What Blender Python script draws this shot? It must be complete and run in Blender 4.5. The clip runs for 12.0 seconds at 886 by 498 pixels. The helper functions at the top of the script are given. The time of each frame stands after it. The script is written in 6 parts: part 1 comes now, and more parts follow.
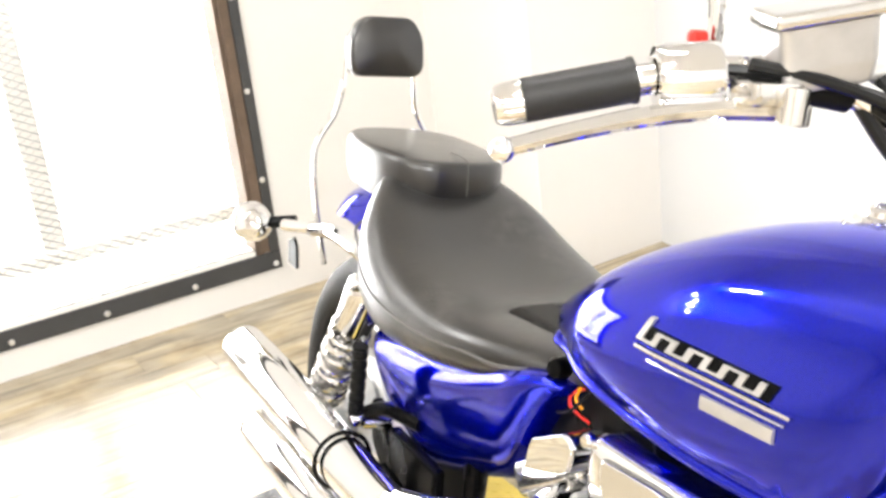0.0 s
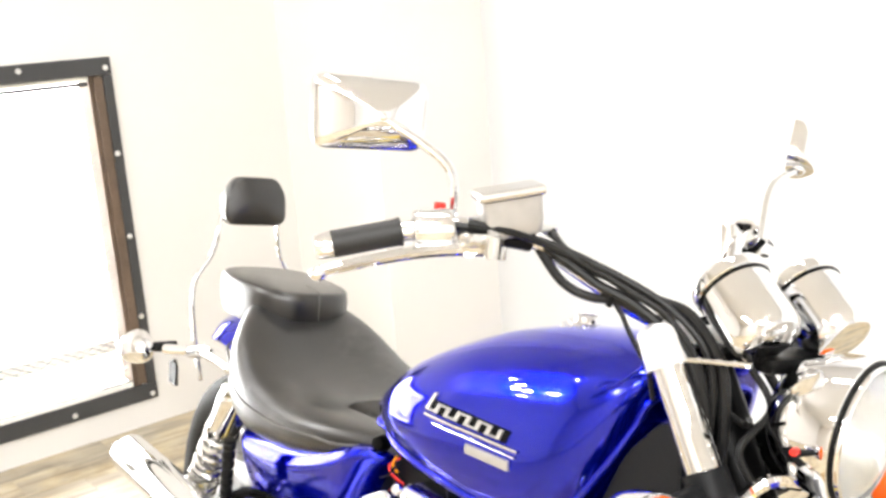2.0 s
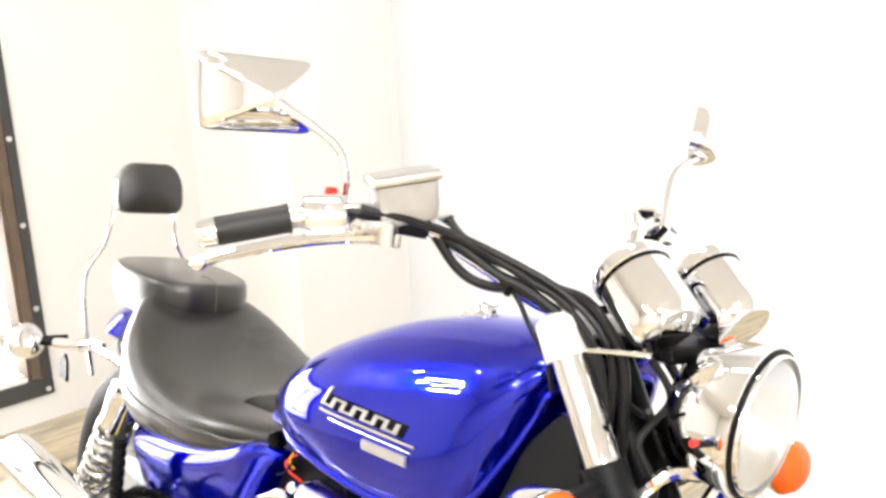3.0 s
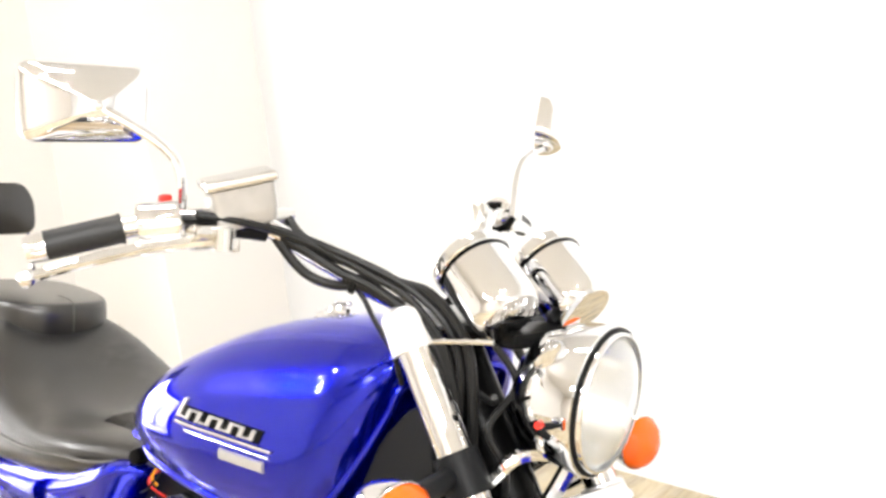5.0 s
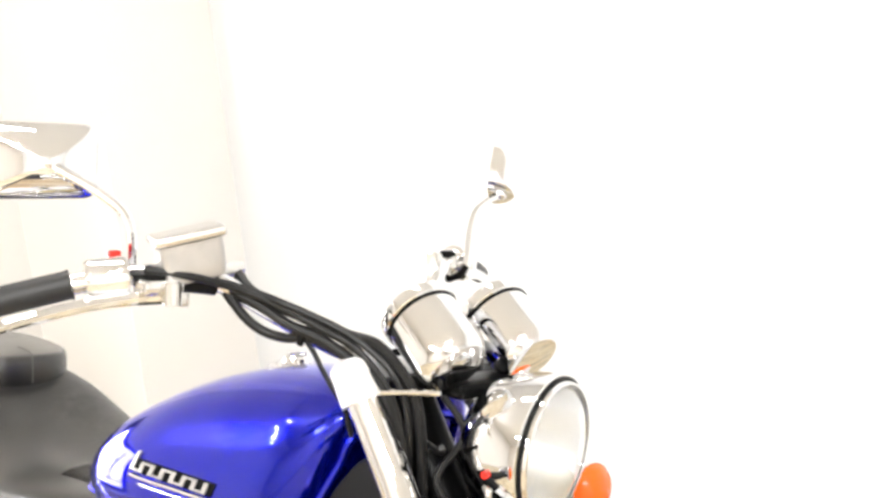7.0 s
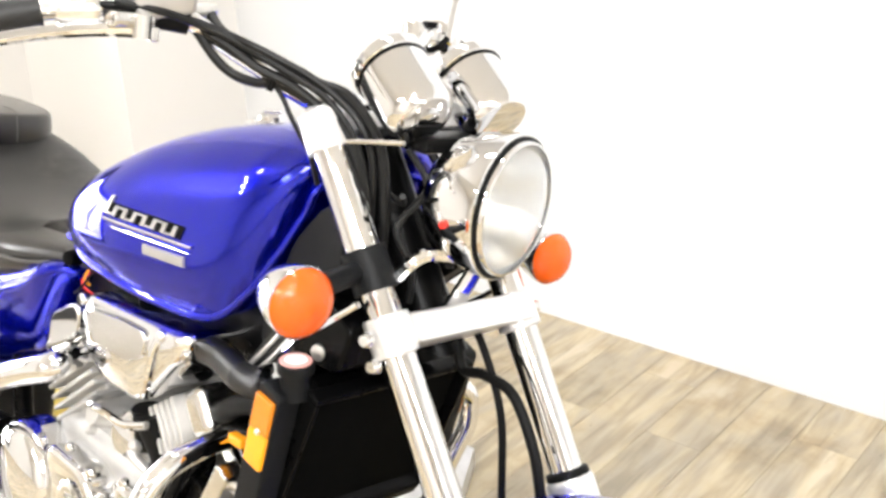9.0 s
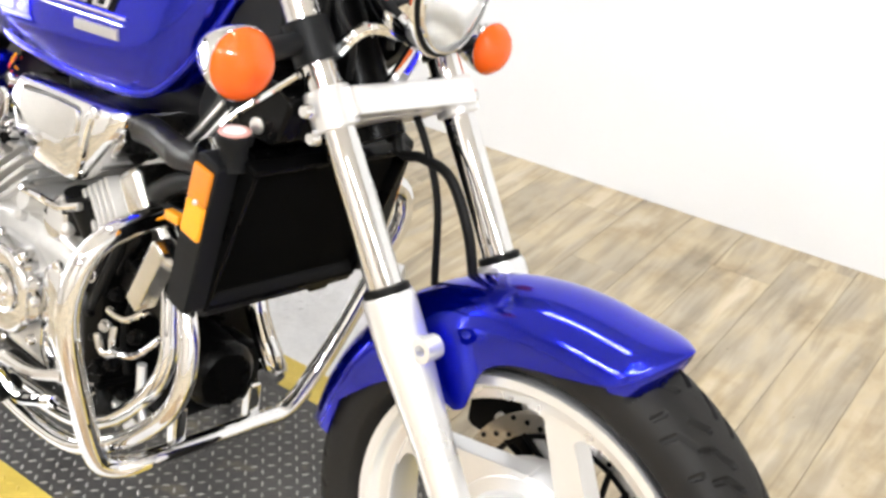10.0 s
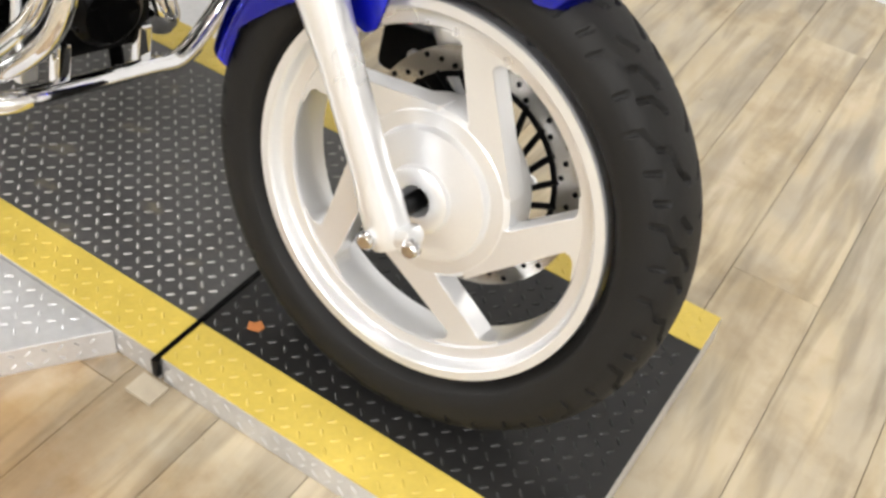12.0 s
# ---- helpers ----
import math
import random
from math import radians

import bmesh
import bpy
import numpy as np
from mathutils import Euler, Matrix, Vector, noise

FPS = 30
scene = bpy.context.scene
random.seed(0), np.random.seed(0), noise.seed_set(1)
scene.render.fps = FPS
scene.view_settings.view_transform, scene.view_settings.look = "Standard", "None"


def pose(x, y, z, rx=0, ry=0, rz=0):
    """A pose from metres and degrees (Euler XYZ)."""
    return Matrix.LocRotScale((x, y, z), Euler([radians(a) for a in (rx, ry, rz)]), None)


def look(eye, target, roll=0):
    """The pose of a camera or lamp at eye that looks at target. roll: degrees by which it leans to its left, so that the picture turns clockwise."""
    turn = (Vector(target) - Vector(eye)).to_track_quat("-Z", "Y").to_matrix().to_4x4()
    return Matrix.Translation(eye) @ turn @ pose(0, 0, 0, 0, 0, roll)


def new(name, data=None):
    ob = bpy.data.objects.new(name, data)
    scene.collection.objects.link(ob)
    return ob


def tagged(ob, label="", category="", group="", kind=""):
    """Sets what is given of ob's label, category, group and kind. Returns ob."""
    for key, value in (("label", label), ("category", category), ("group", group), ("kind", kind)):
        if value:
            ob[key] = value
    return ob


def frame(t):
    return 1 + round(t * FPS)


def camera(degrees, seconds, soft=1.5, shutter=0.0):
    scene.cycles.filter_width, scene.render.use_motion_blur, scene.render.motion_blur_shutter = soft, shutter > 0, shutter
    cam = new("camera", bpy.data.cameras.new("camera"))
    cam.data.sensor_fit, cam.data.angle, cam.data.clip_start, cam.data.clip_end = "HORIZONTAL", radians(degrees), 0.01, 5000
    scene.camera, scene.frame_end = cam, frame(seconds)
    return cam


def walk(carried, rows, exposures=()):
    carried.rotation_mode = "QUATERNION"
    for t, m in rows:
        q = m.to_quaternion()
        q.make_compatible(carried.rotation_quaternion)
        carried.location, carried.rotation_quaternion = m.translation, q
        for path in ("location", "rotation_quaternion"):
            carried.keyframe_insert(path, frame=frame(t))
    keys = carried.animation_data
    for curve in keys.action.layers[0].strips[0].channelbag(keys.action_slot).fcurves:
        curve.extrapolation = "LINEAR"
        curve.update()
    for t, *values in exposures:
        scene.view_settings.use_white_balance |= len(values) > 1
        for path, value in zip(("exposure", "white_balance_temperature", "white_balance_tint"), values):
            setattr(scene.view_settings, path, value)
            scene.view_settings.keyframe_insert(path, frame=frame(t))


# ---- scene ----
# ---- camera and its way ----
cam = camera(46.4, 12.0, soft=3.0)
PATH = [
    (0, (-0.067, -0.617, 1.352), (-1.682, 0.336, 0.656), -6.3),
    (0.5, (0.183, -0.604, 1.362), (-1.455, 0.276, 0.625), -5.1),
    (1, (0.291, -0.698, 1.402), (-1.34, 0.315, 0.842), -4.9),
    (1.5, (0.317, -0.83, 1.433), (-1.246, 0.323, 0.955), -4.7),
    (2, (0.322, -0.81, 1.44), (-1.204, 0.402, 0.988), -4.4),
    (2.5, (0.31, -0.777, 1.437), (-1.16, 0.506, 0.997), -3.6),
    (3, (0.301, -0.761, 1.424), (-1.113, 0.568, 0.943), -3.4),
    (3.5, (0.307, -0.748, 1.411), (-1.054, 0.625, 0.897), -3.7),
    (5.5, (0.351, -0.726, 1.415), (-0.887, 0.773, 0.943), -5.6),
    (6, (0.355, -0.723, 1.419), (-0.866, 0.797, 0.972), -5.6),
    (6.5, (0.36, -0.721, 1.428), (-0.86, 0.81, 1.018), -5.9),
    (8.5, (0.431, -0.718, 1.383), (-0.815, 0.724, 0.778), -3.2),
    (9, (0.424, -0.724, 1.35), (-0.765, 0.707, 0.616), -2.1),
    (9.5, (0.43, -0.736, 1.319), (-0.681, 0.69, 0.464), -1.2),
    (10, (0.444, -0.77, 1.275), (-0.565, 0.65, 0.292), 1.5),
    (10.5, (0.452, -0.801, 1.238), (-0.47, 0.605, 0.155), 3.0),
    (11, (0.454, -0.812, 1.198), (-0.364, 0.568, 0.003), 6.2),
    (11.5, (0.451, -0.796, 1.154), (-0.257, 0.52, -0.175), 7.1),
    (12, (0.444, -0.785, 1.133), (-0.215, 0.509, -0.243), 7.9),
]
EXPOSURES = [(0.0, 0.42, 6500, 10), (3.5, 0.40, 6500, 10), (6.5, 0.40, 6480, 10), (8.5, 0.33, 6440, 10), (9.5, 0.22, 6400, 10), (10.5, -0.05, 6320, 10), (11.5, -0.20, 6320, 10), (12.0, -0.23, 6420, 10)]

walk(cam, [(t, look(eye, target, roll)) for t, eye, target, roll in PATH], exposures=EXPOSURES)

# ---- world and large lights ----
world = bpy.data.worlds.new("world")
scene.world = world
world.use_nodes = True
world.node_tree.nodes["Background"].inputs[0].default_value = (0.95, 0.97, 1.0, 1)
world.node_tree.nodes["Background"].inputs[1].default_value = 0.2


def area_lamp(name, eye, target, sx, sy, watts, colour=(1, 1, 1)):
    data = bpy.data.lights.new(name, "AREA")
    data.shape, data.size, data.size_y, data.energy, data.color = "RECTANGLE", sx, sy, watts, colour
    ob = new(name, data)
    ob.matrix_world = look(eye, target)
    return ob


# daylight behind the window opening
area_lamp("window_daylight", (-3.62, -0.20, 0.80), (0.0, -0.20, 0.5), 1.5, 1.1, 8, (0.95, 0.98, 1.0))
# added fill strips, unseen, under the ceiling over the lift and on the camera's side
area_lamp("ceiling_strip_light", (-0.9, 0.30, 3.12), (-0.9, 0.30, 0), 1.2, 0.15, 20, (1.0, 0.995, 0.985))
area_lamp("ceiling_strip_light", (-0.8, -2.9, 3.12), (-0.8, -2.3, 0), 1.2, 0.15, 58, (1.0, 0.995, 0.985))
area_lamp("ceiling_strip_light", (1.8, -2.4, 3.12), (1.6, -1.8, 0), 1.2, 0.15, 92, (1.0, 0.995, 0.985))
area_lamp("ceiling_strip_light", (0.6, -4.3, 3.12), (0.6, -4.9, 0), 2.4, 0.15, 62, (1.0, 0.995, 0.985))
area_lamp("ceiling_strip_light", (3.7, -2.4, 3.12), (3.4, -1.9, 0), 2.4, 0.15, 80, (1.0, 0.995, 0.985))


def spot_light(p, target, watts):
    data = bpy.data.lights.new("spot_bulb", "AREA")
    data.shape, data.size, data.energy, data.color = "DISK", 0.055, watts, (1.0, 0.995, 0.985)
    ob = new("spot_bulb", data)
    ob.matrix_world = look(p, target)


SPOTS = [(-3.15, -0.86, 2.80), (-3.15, -1.39, 2.65), (-3.15, -1.22, 2.78), (-3.15, -1.50, 2.69), (-3.15, -1.74, 2.52), (-2.90, -0.57, 2.99), (0.5, -0.9, 2.98), (0.95, -0.55, 2.98), (0.75, -1.3, 2.98), (1.35, -0.95, 2.98)]


def spot_aim(p):
    return (-0.75, -0.20, 0.90) if p[0] < 0 else (p[0] + 0.25, p[1] + 0.55, 0)


for spot in SPOTS:
    spot_light(spot, spot_aim(spot), 5.0 if spot[0] < 0 else 5.5)


# ---- materials ----
def material(name, colour, rough=0.5, metal=0.0, coat=0.0, grain=0.0, grain_scale=200.0, bump=0.0, stain=0.0, stain_scale=6.0, spread=0.0, spec=0.5):
    """A surface with a base colour, fine grain and bump, broad stains and some spread from piece to piece."""
    m = bpy.data.materials.new(name)
    m.use_nodes = True
    nt = m.node_tree
    b = nt.nodes["Principled BSDF"]
    b.inputs["Base Color"].default_value = (*colour, 1)
    b.inputs["Roughness"].default_value, b.inputs["Metallic"].default_value = rough, metal
    b.inputs["Coat Weight"].default_value, b.inputs["Coat Roughness"].default_value = coat, 0.03
    b.inputs["Specular IOR Level"].default_value = spec
    co = nt.nodes.new("ShaderNodeTexCoord")
    out = None
    if stain or grain:
        n1 = nt.nodes.new("ShaderNodeTexNoise")
        n1.inputs["Scale"].default_value, n1.inputs["Detail"].default_value = stain_scale, 5
        n2 = nt.nodes.new("ShaderNodeTexNoise")
        n2.inputs["Scale"].default_value, n2.inputs["Detail"].default_value = grain_scale, 3
        for n in (n1, n2):
            nt.links.new(co.outputs["Object"], n.inputs["Vector"])
        ma = nt.nodes.new("ShaderNodeMath")
        ma.operation = "MULTIPLY_ADD"
        nt.links.new(n1.outputs["Fac"], ma.inputs[0])
        ma.inputs[1].default_value, ma.inputs[2].default_value = 2 * stain, 1 - stain
        mb = nt.nodes.new("ShaderNodeMath")
        mb.operation = "MULTIPLY_ADD"
        nt.links.new(n2.outputs["Fac"], mb.inputs[0])
        mb.inputs[1].default_value, mb.inputs[2].default_value = 2 * grain, 1 - grain
        mm = nt.nodes.new("ShaderNodeMath")
        mm.operation = "MULTIPLY"
        nt.links.new(ma.outputs[0], mm.inputs[0])
        nt.links.new(mb.outputs[0], mm.inputs[1])
        out = mm.outputs[0]
        if spread:
            oi = nt.nodes.new("ShaderNodeObjectInfo")
            mc = nt.nodes.new("ShaderNodeMath")
            mc.operation = "MULTIPLY_ADD"
            nt.links.new(oi.outputs["Random"], mc.inputs[0])
            mc.inputs[1].default_value, mc.inputs[2].default_value = 2 * spread, 1 - spread
            md = nt.nodes.new("ShaderNodeMath")
            md.operation = "MULTIPLY"
            nt.links.new(out, md.inputs[0])
            nt.links.new(mc.outputs[0], md.inputs[1])
            out = md.outputs[0]
        mix = nt.nodes.new("ShaderNodeVectorMath")
        mix.operation = "SCALE"
        mix.inputs[0].default_value = colour
        nt.links.new(out, mix.inputs["Scale"])
        nt.links.new(mix.outputs[0], b.inputs["Base Color"])
        rg = nt.nodes.new("ShaderNodeMath")
        rg.operation = "MULTIPLY_ADD"
        nt.links.new(n1.outputs["Fac"], rg.inputs[0])
        rg.inputs[1].default_value, rg.inputs[2].default_value = 0.4 * rough, 0.8 * rough
        nt.links.new(rg.outputs[0], b.inputs["Roughness"])
        if bump:
            bp = nt.nodes.new("ShaderNodeBump")
            bp.inputs["Strength"].default_value, bp.inputs["Distance"].default_value = bump, 0.002
            nt.links.new(n2.outputs["Fac"], bp.inputs["Height"])
            nt.links.new(bp.outputs[0], b.inputs["Normal"])
    return m


def candy_blue():
    """Clear-coated metallic blue paint with fine flake."""
    m = material("blue_paint", (0.002, 0.004, 0.50), 0.15, 0.88, 1.0, spec=0.0)
    nt = m.node_tree
    b = nt.nodes["Principled BSDF"]
    co = nt.nodes.new("ShaderNodeTexCoord")
    v = nt.nodes.new("ShaderNodeTexVoronoi")
    v.inputs["Scale"].default_value = 900
    nt.links.new(co.outputs["Object"], v.inputs["Vector"])
    mix = nt.nodes.new("ShaderNodeMix")
    mix.data_type = "RGBA"
    mix.inputs[6].default_value, mix.inputs[7].default_value = (0.0006, 0.0042, 0.34, 1), (0.0012, 0.0095, 0.56, 1)
    nt.links.new(v.outputs["Color"], mix.inputs[0])
    nt.links.new(mix.outputs[2], b.inputs["Base Color"])
    b.inputs["Coat Roughness"].default_value = 0.015
    b.inputs["Specular Tint"].default_value = (0.06, 0.16, 1, 1)
    b.inputs["Coat IOR"].default_value = 1.48
    return m


def seat_vinyl():
    """Black grained vinyl with scuffs and patches of pale dust."""
    m = material("black_vinyl", (0.0095, 0.009, 0.0087), 0.34, 0, 0.6, grain=0.12, grain_scale=260, bump=0.35, stain=0.3, stain_scale=6, spec=0.5)
    nt = m.node_tree
    b = nt.nodes["Principled BSDF"]
    b.inputs["Coat Roughness"].default_value = 0.22
    co = nt.nodes.new("ShaderNodeTexCoord")
    facs = []
    for scale, lo, hi in ((4.0, 0.54, 0.76), (38.0, 0.38, 0.70)):
        n = nt.nodes.new("ShaderNodeTexNoise")
        n.inputs["Scale"].default_value, n.inputs["Detail"].default_value = scale, 6
        nt.links.new(co.outputs["Object"], n.inputs["Vector"])
        r = nt.nodes.new("ShaderNodeMapRange")
        r.inputs["From Min"].default_value, r.inputs["From Max"].default_value = lo, hi
        nt.links.new(n.outputs["Fac"], r.inputs["Value"])
        facs.append(r)
    mul = nt.nodes.new("ShaderNodeMath")
    mul.operation = "MULTIPLY"
    nt.links.new(facs[0].outputs[0], mul.inputs[0])
    nt.links.new(facs[1].outputs[0], mul.inputs[1])
    mix = nt.nodes.new("ShaderNodeMix")
    mix.data_type = "RGBA"
    mix.inputs[7].default_value = (0.065, 0.062, 0.057, 1)
    nt.links.new(mul.outputs[0], mix.inputs[0])
    nt.links.new(b.inputs["Base Color"].links[0].from_socket, mix.inputs[6])
    nt.links.new(mix.outputs[2], b.inputs["Base Color"])
    return m


def wood_floor():
    """Printed vinyl plank: pale tan with grey streaks along the plank and a few dark knots."""
    m = bpy.data.materials.new("vinyl_plank")
    m.use_nodes = True
    nt = m.node_tree
    b = nt.nodes["Principled BSDF"]
    co = nt.nodes.new("ShaderNodeTexCoord")
    oi = nt.nodes.new("ShaderNodeObjectInfo")
    off = nt.nodes.new("ShaderNodeVectorMath")
    off.operation = "MULTIPLY_ADD"
    comb = nt.nodes.new("ShaderNodeCombineXYZ")
    for k in range(3):
        nt.links.new(oi.outputs["Random"], comb.inputs[k])
    nt.links.new(comb.outputs[0], off.inputs[0])
    off.inputs[1].default_value = (37, 53, 11)
    nt.links.new(co.outputs["Object"], off.inputs[2])

    def streak(scale, stretch, detail):
        mp = nt.nodes.new("ShaderNodeMapping")
        mp.inputs["Scale"].default_value = stretch
        nt.links.new(off.outputs[0], mp.inputs["Vector"])
        n = nt.nodes.new("ShaderNodeTexNoise")
        n.inputs["Scale"].default_value, n.inputs["Detail"].default_value = scale, detail
        n.inputs["Distortion"].default_value = 0.6
        nt.links.new(mp.outputs[0], n.inputs["Vector"])
        return n

    broad, fine = streak(5.0, (0.62, 1.7, 1), 6), streak(22.0, (0.16, 1.35, 1), 7)
    r1 = nt.nodes.new("ShaderNodeValToRGB")
    e = r1.color_ramp.elements
    e[0].position, e[0].color = 0.30, (0.335, 0.295, 0.232, 1)
    e[1].position, e[1].color = 0.70, (0.535, 0.470, 0.362, 1)
    for at, tone in ((0.44, (0.41, 0.36, 0.277, 1)), (0.56, (0.485, 0.412, 0.290, 1))):
        e.new(at).color = tone
    nt.links.new(broad.outputs["Fac"], r1.inputs[0])
    r2 = nt.nodes.new("ShaderNodeValToRGB")
    e = r2.color_ramp.elements
    e[0].position, e[0].color = 0.34, (0.52, 0.49, 0.46, 1)
    e[1].position, e[1].color = 0.56, (1.10, 1.08, 1.05, 1)
    nt.links.new(fine.outputs["Fac"], r2.inputs[0])
    mul = nt.nodes.new("ShaderNodeMix")
    mul.data_type, mul.blend_type = "RGBA", "MULTIPLY"
    mul.inputs[0].default_value = 0.56
    nt.links.new(r1.outputs[0], mul.inputs[6])
    nt.links.new(r2.outputs[0], mul.inputs[7])
    vor = nt.nodes.new("ShaderNodeTexVoronoi")
    vor.inputs["Scale"].default_value = 17
    nt.links.new(off.outputs[0], vor.inputs["Vector"])
    knot = nt.nodes.new("ShaderNodeMapRange")
    knot.inputs["From Min"].default_value, knot.inputs["From Max"].default_value = 0.02, 0.05
    knot.inputs["To Min"].default_value, knot.inputs["To Max"].default_value = 0.45, 1.0
    nt.links.new(vor.outputs["Distance"], knot.inputs["Value"])
    dot = nt.nodes.new("ShaderNodeVectorMath")
    dot.operation = "SCALE"
    nt.links.new(mul.outputs[2], dot.inputs[0])
    nt.links.new(knot.outputs[0], dot.inputs["Scale"])
    tone = nt.nodes.new("ShaderNodeMath")
    tone.operation = "MULTIPLY_ADD"
    nt.links.new(oi.outputs["Random"], tone.inputs[0])
    tone.inputs[1].default_value, tone.inputs[2].default_value = 0.16, 0.91
    sc = nt.nodes.new("ShaderNodeVectorMath")
    sc.operation = "SCALE"
    geo = nt.nodes.new("ShaderNodeNewGeometry")
    dirt = nt.nodes.new("ShaderNodeTexNoise")
    dirt.inputs["Scale"].default_value, dirt.inputs["Detail"].default_value, dirt.inputs["Roughness"].default_value = 3.2, 7, 0.62
    nt.links.new(geo.outputs["Position"], dirt.inputs["Vector"])
    ramp = nt.nodes.new("ShaderNodeValToRGB")
    e = ramp.color_ramp.elements
    e[0].position, e[0].color = 0.36, (0.76, 0.69, 0.58, 1)
    e[1].position, e[1].color = 0.66, (1.05, 1.06, 1.07, 1)
    q = e.new(0.47)
    q.color = (1.0, 0.97, 0.90, 1)
    nt.links.new(dirt.outputs["Fac"], ramp.inputs[0])
    soil = nt.nodes.new("ShaderNodeMix")
    soil.data_type, soil.blend_type = "RGBA", "MULTIPLY"
    soil.inputs[0].default_value = 0.85
    nt.links.new(dot.outputs[0], soil.inputs[6])
    nt.links.new(ramp.outputs[0], soil.inputs[7])
    # a browner, darker patch in front of the ramp, ragged at its edge
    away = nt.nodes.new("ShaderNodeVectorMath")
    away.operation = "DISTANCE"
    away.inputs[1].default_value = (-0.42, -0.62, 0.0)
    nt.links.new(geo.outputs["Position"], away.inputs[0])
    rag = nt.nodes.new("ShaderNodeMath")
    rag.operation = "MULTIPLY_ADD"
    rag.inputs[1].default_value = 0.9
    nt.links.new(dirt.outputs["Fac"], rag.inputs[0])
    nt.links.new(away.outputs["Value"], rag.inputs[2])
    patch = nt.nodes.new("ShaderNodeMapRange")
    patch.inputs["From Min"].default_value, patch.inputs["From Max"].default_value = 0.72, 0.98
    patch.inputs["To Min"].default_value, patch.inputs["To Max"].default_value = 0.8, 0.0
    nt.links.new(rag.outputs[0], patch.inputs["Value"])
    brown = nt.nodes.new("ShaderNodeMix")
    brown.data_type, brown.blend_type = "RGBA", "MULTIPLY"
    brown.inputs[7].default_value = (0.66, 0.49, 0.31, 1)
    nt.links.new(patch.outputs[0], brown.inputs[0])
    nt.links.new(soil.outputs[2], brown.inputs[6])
    nt.links.new(brown.outputs[2], sc.inputs[0])
    nt.links.new(tone.outputs[0], sc.inputs["Scale"])
    nt.links.new(sc.outputs[0], b.inputs["Base Color"])
    b.inputs["Roughness"].default_value = 0.24
    bp = nt.nodes.new("ShaderNodeBump")
    bp.inputs["Strength"].default_value, bp.inputs["Distance"].default_value = 0.25, 0.001
    nt.links.new(fine.outputs["Fac"], bp.inputs["Height"])
    nt.links.new(bp.outputs[0], b.inputs["Normal"])
    return m


def clear(name, colour, rough=0.0, weight=1.0, ior=1.5):
    m = material(name, colour, rough)
    b = m.node_tree.nodes["Principled BSDF"]
    b.inputs["Transmission Weight"].default_value, b.inputs["IOR"].default_value = weight, ior
    return m


def glow(name, colour, strength):
    m = material(name, colour, 0.4)
    b = m.node_tree.nodes["Principled BSDF"]
    b.inputs["Emission Color"].default_value, b.inputs["Emission Strength"].default_value = (*colour, 1), strength
    return m


BLUE = candy_blue()
CHROME = material("chrome", (0.79, 0.792, 0.80), 0.02, 1.0, stain=0.04, stain_scale=9, grain=0.02, grain_scale=60)
POLISHED = material("polished_alloy", (0.70, 0.69, 0.67), 0.18, 1.0, stain=0.08, stain_scale=14, grain=0.05, grain_scale=120)
ALLOY = material("painted_silver_alloy", (0.82, 0.825, 0.835), 0.29, 0.66, grain=0.03, grain_scale=400, stain=0.03, stain_scale=3)
FINS = material("silver_engine_fins", (0.64, 0.635, 0.62), 0.36, 0.65, grain=0.08, stain=0.12, stain_scale=30)
LEATHER = seat_vinyl()
SEAM = material("scuffed_seam", (0.075, 0.072, 0.068), 0.5, stain=0.3, stain_scale=40)
CORE = material("radiator_core", (0.004, 0.0038, 0.0034), 0.45, 0.0, grain=0.4, grain_scale=160, stain=0.3, stain_scale=30, spec=0.08)
RUBBER = material("tyre_rubber", (0.0125, 0.012, 0.0115), 0.58, 0, grain=0.15, bump=0.25, grain_scale=500, stain=0.35, stain_scale=9, spec=0.22)
HOSE = material("black_rubber_hose", (0.005, 0.005, 0.005), 0.48, 0, grain=0.1, stain=0.2, stain_scale=20, spec=0.12)
CABLE = material("cable_sheath", (0.010, 0.010, 0.010), 0.36, 0, grain=0.1, stain=0.2, stain_scale=20, spec=0.22)
BLACK = material("black_paint", (0.002, 0.002, 0.0021), 0.28, 0, grain=0.1, stain=0.3, stain_scale=12, spec=0.09)
PLASTIC = material("dark_grey_plastic", (0.0075, 0.008, 0.009), 0.42, 0, grain=0.1, grain_scale=300, bump=0.1, stain=0.12, spec=0.14)
GRIPMAT = material("grip_rubber", (0.010, 0.010, 0.010), 0.5, 0, grain=0.2, grain_scale=300, bump=0.2, stain=0.15)
ORANGE = clear("orange_lens", (1.0, 0.14, 0.008), 0.10, 0.15)
AMBER = material("amber_reflector", (0.95, 0.36, 0.01), 0.18, 0, 0.5, grain=0.1, grain_scale=300, stain=0.05)
DEEP_AMBER = material("deep_amber_reflector", (0.62, 0.20, 0.006), 0.14, 0, 0.6, grain=0.1, grain_scale=300, stain=0.05)
RED = material("red_plastic", (0.75, 0.03, 0.02), 0.3, stain=0.05)
GLASS = clear("clear_glass", (1, 1, 1), 0.0)
LENS = clear("headlamp_glass", (0.98, 0.99, 1.0), 0.08, 0.9)
BOWL = material("bright_reflector", (0.66, 0.65, 0.62), 0.24, 1.0, grain=0.03, stain=0.03)
MIRROR = material("mirror_glass", (0.9, 0.9, 0.9), 0.01, 1.0)
DISC = material("brake_disc_steel", (0.40, 0.39, 0.37), 0.22, 1.0, grain=0.1, stain=0.1, stain_scale=30)
